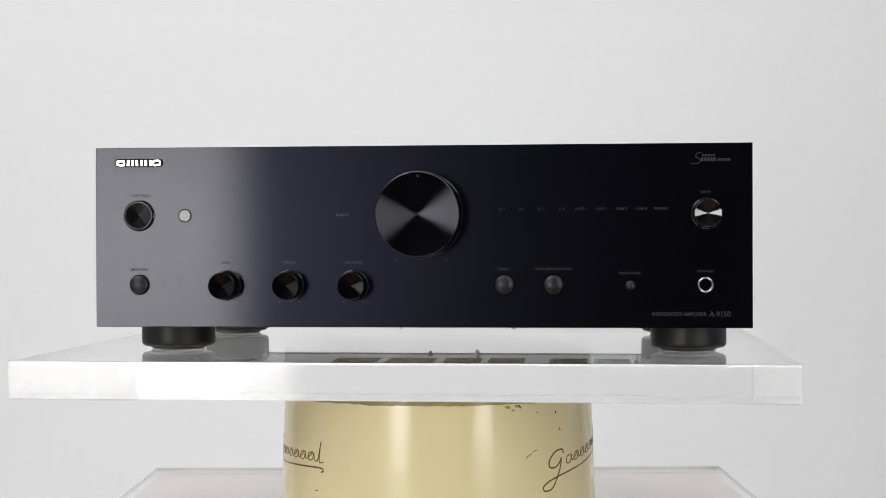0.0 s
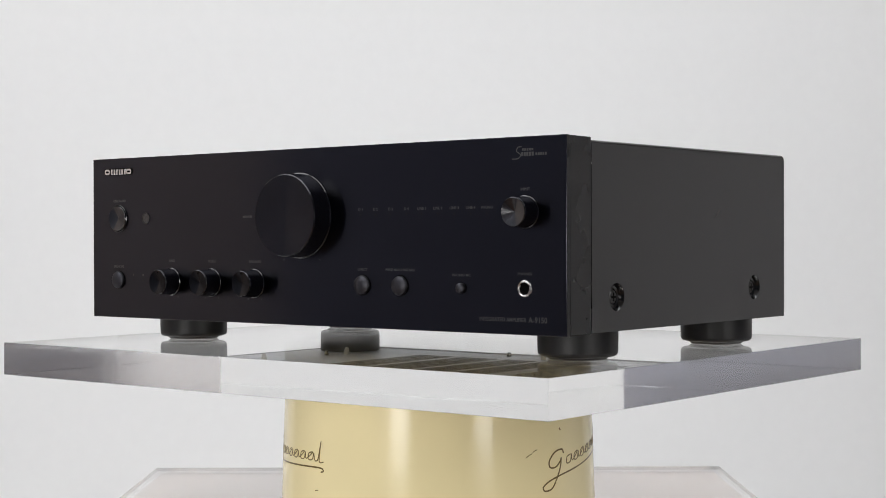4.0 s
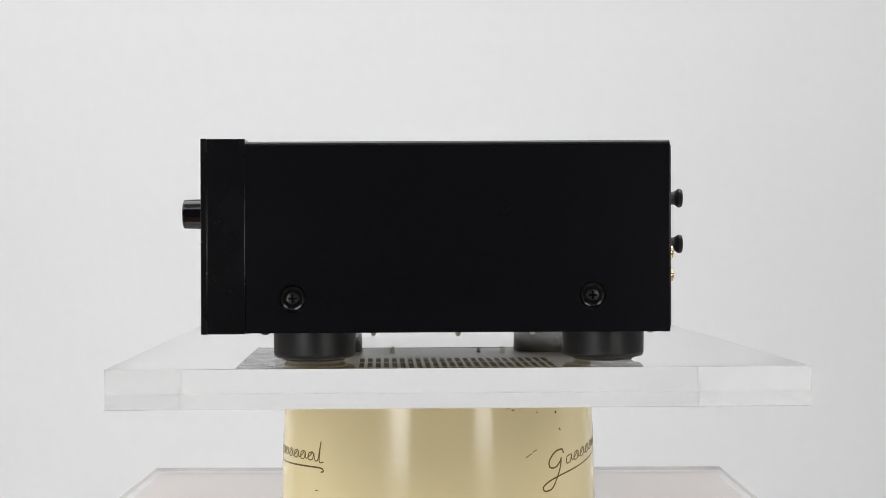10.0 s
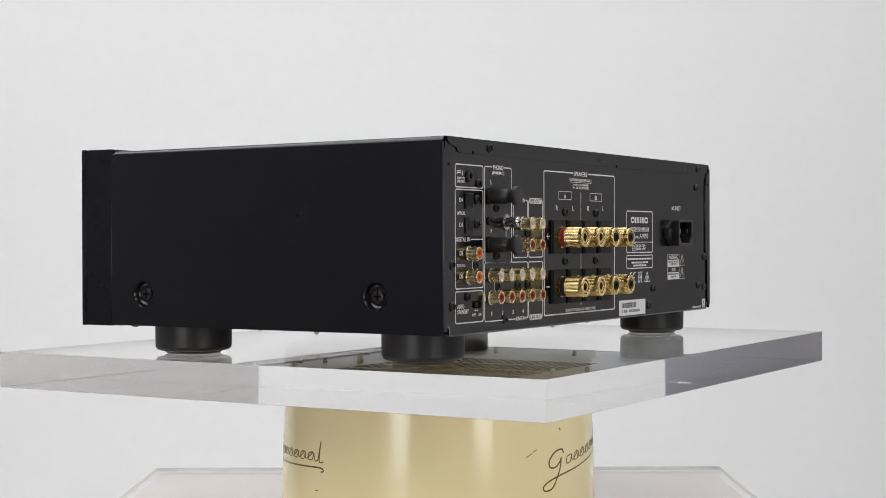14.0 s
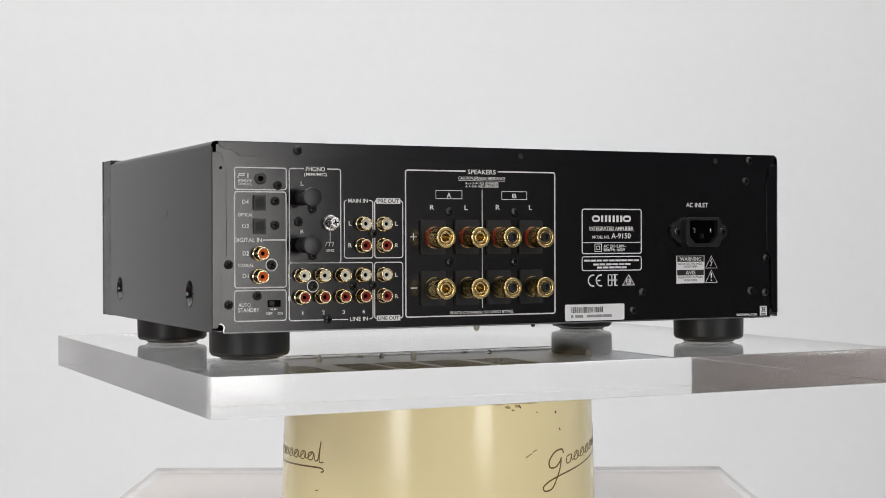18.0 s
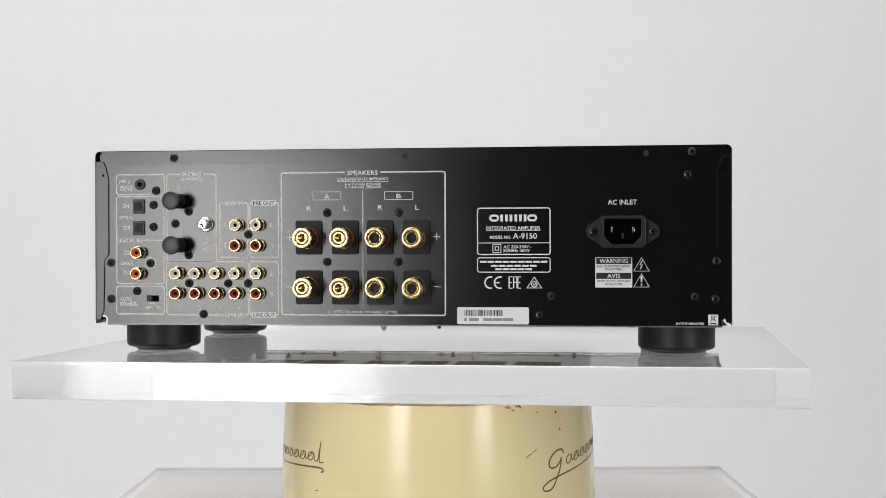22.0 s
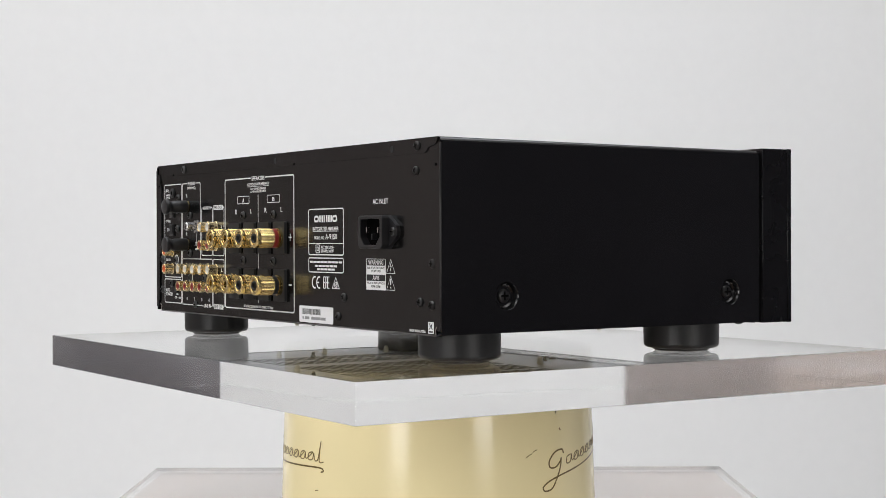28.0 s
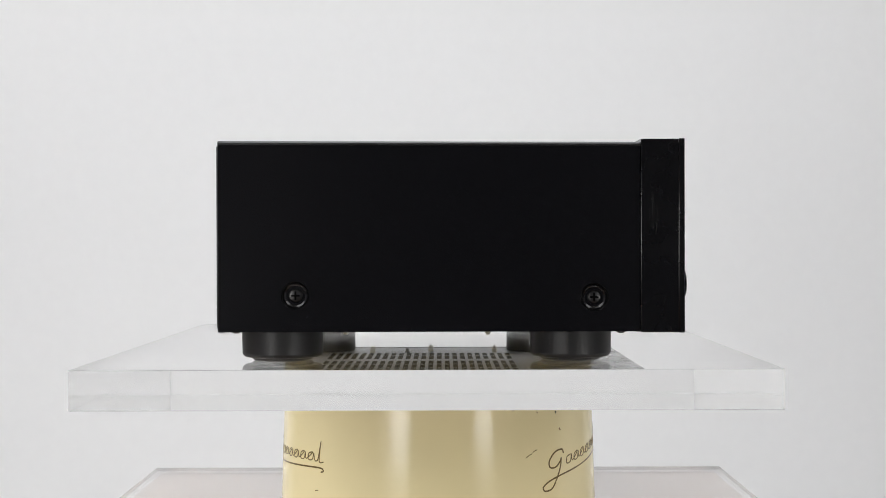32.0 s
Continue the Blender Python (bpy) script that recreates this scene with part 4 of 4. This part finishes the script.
    line([(158.0, 63.0), (156.3, 60.2), (158.0, 60.6), (156.6, 57.4)], 0.6, "bolt_mark")
    part("exclamation_bar", prism(bmesh.new(), [(-0.0007, 0.0026), (-0.0004, -0.0014), (0.0004, -0.0014), (0.0007, 0.0026)], 0.00008), PRINT, panel, "", on_rear(-157.3, 50.0))
    bar(-157.3, 47.1, 1.0, 1.0)
    # conformity marks as plain strokes
    for x in (-56.2, -62.6):
        pts = [(0.0038 * math.cos(radians(a)) + 0.0012, 0.0038 * math.sin(radians(a))) for a in range(75, 286, 15)]
        part("conformity_mark", ribbon(bmesh.new(), pts, 0.0010), PRINT, panel, "", on_rear(x, 48.3))
    line([(59.8, 48.3), (63.4, 48.3)], 0.9)
    for a, b in ((69.8, 72.0), (72.8, 75.0), (75.6, 77.6)):
        line([(b, 52.2), (a, 52.2), (a, 44.6), (b if a != 72.8 else a, 44.6)], 0.8, "conformity_mark")
        line([(a, 48.4), (b - 0.3, 48.4)], 0.8, "conformity_mark")
    line([(75.0, 52.2), (75.0, 44.6)], 0.8, "conformity_mark")
    tri = ribbon(bmesh.new(), [(0, 0.0036), (-0.0049, -0.0036), (0.0049, -0.0036)], 0.0009, closed=True)
    part("conformity_mark", tri, PRINT, panel, "", on_rear(-86.6, 48.4))
    part("conformity_mark", ribbon(bmesh.new(), [(0.0018 * math.cos(radians(a)), 0.0018 * math.sin(radians(a))) for a in range(0, 360, 20)], 0.0006, closed=True), PRINT, panel, "", on_rear(-86.6, 47.2))
    line([(85.8, 47.4), (86.6, 46.7), (88.0, 48.4)], 0.6)
    # maker's mark, remote mark and the unreadable lines, as plain shapes
    for a, b in ((-16, -9.4), (9.4, 16)):
        bm = ribbon(bmesh.new(), rounded(a / 1000 + 0.0007, -0.0016, b / 1000 - 0.0007, 0.0016, 0.0015), 0.0014, closed=True)
        part("maker_block", bm, PRINT, panel, "", on_rear(-72.6, 91.4))
    for a in (-8.6, -5.4, -2.4, 0.9, 4.0, 7.1):
        part("maker_block", box(bmesh.new(), a / 1000, (a + 1.8) / 1000, -0.0023, 0.0023, 0, 0.00008), PRINT, panel, "", on_rear(-72.6, 91.4))
    part("remote_mark", ribbon(bmesh.new(), [(-0.0030, -0.0013), (-0.0030, 0.0002), (0.0012, 0.0002), (0.0014, 0.0012), (-0.0030, 0.0012)], 0.0007), PRINT, panel, "", on_rear(197.0, 117.4))
    bar(193.6, 117.4, 0.8, 2.8)
    for x, z, wide in ((-72.8, 62.2, 45.6), (-72.9, 59.5, 31.3), (-72.8, 57.3, 25.2)):
        n = int(wide / 5)
        for i in range(n):
            bar(x + wide / 2 - wide / n * (i + 0.5), z, wide / n * 0.86, 1.3)
    # bin mark
    bar(-203.8, 24.0, 6.4, 7.0), bar(-203.8, 21.6, 4.2, 0.9, DARK_PRINT, 0.00006)
    for run in (((201.8, 26.8), (205.8, 23.0)), ((205.8, 26.8), (201.8, 23.0)), ((202.6, 26.4), (205.0, 26.4), (204.6, 23.4), (203.0, 23.4), (202.6, 26.4))):
        part("bin_mark", ribbon(bmesh.new(), [(x / 1000, z / 1000) for x, z in run], 0.0004), DARK_PRINT, panel, "", on_rear(0, 0, 0.00006))
    # the serial sticker, its bar code and its unreadable line
    bm = prism(bmesh.new(), rounded(-0.0241, -0.0057, 0.0241, 0.0057, 0.0012), 0.00015)
    sticker = part("sticker", bm, STICKER, panel, "white paper sticker with a bar code", on_rear(-58.9, 26.2))
    rng, x = random.Random(4), -19.4
    while x < 6.2:
        w = rng.choice((0.25, 0.25, 0.5, 0.75))
        part("code_bar", box(bmesh.new(), x / 1000, (x + w) / 1000, -0.0001, 0.0038, 0.00015, 0.0002), DARK_PRINT, sticker)
        x += w + rng.choice((0.3, 0.3, 0.55))
    for x0, x1 in ((-19.4, -17.6), (-16, -9.6), (-6.6, -0.4), (0, 6), (6.4, 13.6)):
        part("bar", box(bmesh.new(), x0 / 1000, x1 / 1000, -0.0035, -0.0016, 0.00015, 0.0002), SERIAL_GREY, sticker)

    # screws, two of them in white rings
    for x, z in ((160.9, 133.8), (-190.2, 134.2), (-187.5, 119.2), (-206.0, 62.6), (-205.2, 37.5), (-191.9, 39.0), (-97.9, 39.3), (-89.9, 26.4), (53.8, 95.6), (4.5, 95.5), (53.9, 62.2), (5.0, 62.1), (206.4, 61.9), (206.3, 36.9), (187.8, 42.2), (173.9, 111.5),
                 (175.8, 101.6), (175.9, 86.5), (150.8, 97.0), (160.3, 88.7), (150.9, 67.1), (178.2, 61.5), (150.6, 47.7), (123.0, 47.6), (109.0, 47.6), (140.5, 26.5), (108.8, 81.0)):
        out = 0.0008 if z > 130 else 0.0
        part("screw", REAR_SCREW, SCREW, panel, "", on_rear(x, z, out) @ pose(0, 0, 0, 0, 0, (x * 37 + z * 11) % 90))
    for x, z in ((178.2, 61.5), (150.6, 47.7)):
        part("printed_ring", ribbon(bmesh.new(), [(0.0037 * math.cos(radians(a)), 0.0037 * math.sin(radians(a))) for a in range(0, 360, 12)], 0.0006, closed=True), PRINT, panel, "", on_rear(x, z))
    for x in (0.2, -160.5):
        part("dimple", lathe(bmesh.new(), [(0.0020, 0), (0.0019, 0.00016), (0.0016, 0.0001), (0, 0.00005)], 24), GREY_BLOCK, panel, "", on_rear(x, 133.5, 0.0008))

    # signal sockets: a gold barrel, a coloured insulator and a dark middle
    def shoulder(r0, r1, z, bend):
        """A ring's end seen in section: round both ways from r0 out to r1 in, with its top at z."""
        steps = [radians(a) for a in range(0, 91, 15)]
        return [(r0 - bend + bend * math.cos(a), z - bend + bend * math.sin(a)) for a in steps] + [(r1 + bend - bend * math.sin(a), z - bend + bend * math.cos(a)) for a in steps]

    section = [(0.0047, 0), (0.0047, 0.0007), (0.0043, 0.0010), (0.0041, 0.0016)] + shoulder(0.0041, 0.0030, 0.0080, 0.00044) + [(0.0030, 0.0066)]
    barrel = mesh_of("barrel", lathe(bmesh.new(), section, 28), PALE_GOLD)
    core = {}
    for m in (WHITE_PLASTIC, RED_PLASTIC, ORANGE_PLASTIC):
        core[m.name] = mesh_of("insulator", lathe(bmesh.new(), [(0.0031, 0.0066), (0.0030, 0.0076), (0.0027, 0.0078), (0.0018, 0.0074), (0.0014, 0.0068), (0.0012, 0.0050)], 24), m)
    pit = mesh_of("contact", lathe(bmesh.new(), [(0.0014, 0.0056), (0, 0.0054)], 16), HOLE)
    for x, z, m, label in ((116.4, 87.4, WHITE_PLASTIC, "main in"), (116.6, 73.4, RED_PLASTIC, "main in"), (102.0, 87.4, WHITE_PLASTIC, "pre out"), (102.0, 73.4, RED_PLASTIC, "pre out"), (186.1, 68.7, ORANGE_PLASTIC, "coaxial"), (186.3, 54.3, ORANGE_PLASTIC, "coaxial"),
                           *((x, 54.5, WHITE_PLASTIC, "line") for x in (158.6, 144.8, 130.8, 116.8, 102.0)), *((x, 40.8, RED_PLASTIC, "line") for x in (158.6, 144.8, 130.8, 116.8, 102.0))):
        colour = {"white_insulator": "white", "red_insulator": "red", "orange_insulator": "orange"}[m.name]
        jack = part("signal_socket", barrel, PALE_GOLD, amplifier, "gold-plated %s socket with %s insulator" % (label, colour), on_rear(x, z))
        part("insulator", core[m.name], m, jack)
        part("contact", pit, HOLE, jack)

    # loudspeaker terminals on dark blocks
    block = mesh_of("terminal_block", prism(bmesh.new(), rounded(-0.0089, -0.0115, 0.0089, 0.0115, 0.0016), 0.0022), GREY_BLOCK)
    shank = mesh_of("collar", lathe(bmesh.new(), [(0.0072, 0.0022), (0.0072, 0.0040), (0.0056, 0.0042), (0.0056, 0.0060), (0.0068, 0.0062)], 32), GOLD)
    ring_red = mesh_of("ring", lathe(bmesh.new(), [(0.0060, 0.0050), (0.0068, 0.0052), (0.0068, 0.0080), (0.0060, 0.0082)], 32), RED_PLASTIC)
    ring_black = mesh_of("ring", lathe(bmesh.new(), [(0.0060, 0.0050), (0.0068, 0.0052), (0.0068, 0.0080), (0.0060, 0.0082)], 32), PLASTIC)
    cap = mesh_of("knurled_cap", knurl(bmesh.new(), 0.0068, 0.0084, 0.0188, 84, 14, 0.0002), GOLD)
    rim = mesh_of("rim", lathe(bmesh.new(), [(0.0066, 0.0188), (0.0068, 0.0192)] + shoulder(0.0068, 0.0046, 0.0219, 0.0006) + [(0.0045, 0.0192), (0.0040, 0.0190)], 40), GOLD)
    open_core = mesh_of("socket_core", lathe(bmesh.new(), [(0.0040, 0.0180)] + shoulder(0.0041, 0.0026, 0.0213, 0.0004) + [(0.0024, 0.0160), (0.0022, 0.0120), (0, 0.0118)], 32), GOLD)
    sleeve = mesh_of("socket_core", lathe(bmesh.new(), [(0.0041, 0.0180)] + shoulder(0.0042, 0.0034, 0.0214, 0.00035) + [(0.0034, 0.0170)], 32), GOLD)
    plug = mesh_of("plug", lathe(bmesh.new(), [(0.0034, 0.0168), (0.0033, 0.0214), (0.0031, 0.0221), (0.0025, 0.0223), (0.0020, 0.0218), (0.0017, 0.0196), (0, 0.0194)], 32), RUBBER)
    for i, (x, bx) in enumerate(((66.4, 66.4), (41.4, 41.3), (17.4, 17.4), (-7.5, -7.5))):
        for z, bz, ring in ((78.5, 78.8, ring_red), (45.1, 45.0, ring_black)):
            base = part("speaker_terminal", block, GREY_BLOCK, amplifier, "gold speaker terminal on a dark plastic block", on_rear(bx, bz))
            for name, me in (("collar", shank), ("ring", ring), ("knurled_cap", cap), ("rim", rim), ("socket_core", open_core if i < 2 else sleeve), *((("plug", plug),) if i > 1 else ())):
                part(name, me, GOLD, base, "black plug in the terminal" if name == "plug" else "", Matrix.Translation(((bx - x) / 1000, (z - bz) / 1000, 0)))

    # turntable sockets under black caps, and the ground post
    for z in (104.0, 73.8):
        bm = lathe(bmesh.new(), [(0.0048, 0), (0.0048, 0.0008), (0.0044, 0.0012), (0.0041, 0.0020), (0.0041, 0.0080)], 28)
        jack = part("phono_socket", bm, GOLD, amplifier, "gold phono socket under a black cap", on_rear(157.6, z))
        bm = lathe(bmesh.new(), [(0.0048, 0.0004), (0.0051, 0.0007), (0.0051, 0.0030), (0.0049, 0.0054), (0.0049, 0.0108), (0.0045, 0.0120), (0.0043, 0.0132), (0.0045, 0.0146), (0.0054, 0.0160), (0.0061, 0.0168), (0.0062, 0.0184), (0.0057, 0.0193), (0.0035, 0.0196), (0, 0.0196)], 36)
        part("cap", bm, PLASTIC, jack, "black rubber cap")
    bm = lathe(bmesh.new(), [(0.0052, 0), (0.0052, 0.0009), (0.0044, 0.0013), (0.0030, 0.0014)], 32)
    ground = part("ground_terminal", bm, CHROME, amplifier, "nickel ground screw terminal", on_rear(138.5, 88.0))
    part("knurled_cap", lathe(bmesh.new(), [(0.0024, 0.0013), (0.0024, 0.0026), (0.0036, 0.0030), (0.0036, 0.0088), (0.0028, 0.0096), (0, 0.0096)], 36, 0.0002), CHROME, ground)
    for a in (0, 90):
        part("slot", box(bmesh.new(), -0.0021, 0.0021, -0.0004, 0.0004, 0.0094, 0.00965 + a * 1e-7), HOLE, ground, "", pose(0, 0, 0, 0, 0, a + 12))

    # optical ports, remote socket, standby switch
    for z in (100.6, 85.7):
        bm = box(bmesh.new(), -0.0042, 0.0042, -0.0049, 0.0049, 0, 0.0012, 0.0004, 2)
        port = part("optical_port", bm, PLASTIC, amplifier, "black optical port with a flap", on_rear(186.2, z))
        part("flap", prism(bmesh.new(), [(-0.0028, -0.0030), (0.0028, -0.0030), (0.0028, 0.0032), (-0.0010, 0.0032), (-0.0028, 0.0018)], 0.0016), GREY_BLOCK, port)
        part("shade", box(bmesh.new(), -0.0032, 0.0032, 0.0034, 0.0040, 0.0010, 0.0020), PLASTIC, port)
    bm = lathe(bmesh.new(), [(0.0037, 0), (0.0037, 0.0010), (0.0032, 0.0014), (0.0019, 0.0014), (0.0017, 0.0004)], 28)
    jack = part("remote_socket", bm, PLASTIC, amplifier, "small black remote socket", on_rear(185.4, 115.7))
    part("hole", lathe(bmesh.new(), [(0.0019, 0.0006), (0, 0.0006)], 20), HOLE, jack)
    bm = box(bmesh.new(), -0.0042, 0.0042, -0.0021, 0.0021, 0, 0.0005)
    switch = part("standby_switch", bm, HOLE, amplifier, "black standby slide switch", on_rear(176.6, 37.2))
    part("slider", box(bmesh.new(), -0.0036, -0.0002, -0.0015, 0.0015, 0.0004, 0.0014, 0.0003), RUBBER, switch)

    # mains inlet
    bm = prism(bmesh.new(), [(-0.0243, 0.0006), (-0.0238, -0.0026), (-0.0215, -0.0046), (-0.0160, -0.0082), (-0.0128, -0.0108), (0.0128, -0.0108), (0.0160, -0.0082), (0.0215, -0.0046), (0.0238, -0.0026), (0.0243, 0.0006), (0.0232, 0.0038), (0.0140, 0.0098), (0.0128, 0.0104), (-0.0128, 0.0104), (-0.0140, 0.0098), (-0.0232, 0.0038)], 0.0028)
    inlet = part("mains_inlet", bm, PLASTIC, amplifier, "black mains inlet with metal pins", on_rear(-145.2, 82.1))
    outer = [(-0.0150, -0.0085), (-0.0128, -0.0106), (0.0128, -0.0106), (0.0150, -0.0085), (0.0150, 0.0085), (0.0132, 0.0104), (-0.0132, 0.0104), (-0.0150, 0.0085)]
    inner = [(-0.0120, -0.0032), (-0.0072, -0.0083), (0.0072, -0.0083), (0.0120, -0.0032), (0.0120, 0.0075), (0.0112, 0.0083), (-0.0112, 0.0083), (-0.0120, 0.0075)]
    bm = tube(bmesh.new(), outer, inner, 0.0082)
    bmesh.ops.bevel(bm, geom=list(bm.edges), offset=0.0004, segments=2, affect="EDGES", profile=0.5)
    part("shroud", bm, PLASTIC, inlet, "raised black shroud")
    part("cavity", prism(bmesh.new(), inner, 0.0002, 0.0028), HOLE, inlet)
    for x, z in ((-0.0070, 0.0012), (0.0070, 0.0012), (0.0, -0.0030)):
        part("pin", box(bmesh.new(), x - 0.0007, x + 0.0007, z - 0.0018, z + 0.0018, 0.0028, 0.0066, 0.0003), CHROME if z > 0 else PLASTIC, inlet, "bright metal pin" if z > 0 else "")
    for x in (-0.0195, 0.0195):
        part("screw", REAR_SCREW, SCREW, inlet, "", Matrix.Translation((x, 0, 0.0026)))


rear()
make_words()


def motions():
    turns = [(float(t), a) for t, a in enumerate(TURN)]
    walk(amplifier, [(t, pose(0, 0, TOP, 0, 0, -a) @ pose(*AMP, 0)) for t, a in turns])
    walk(plate, [(t, pose(0, 0, TOP, 0, 0, -a) @ pose(*PLATE, 0, 0, 0, -0.22)) for t, a in turns])


motions()
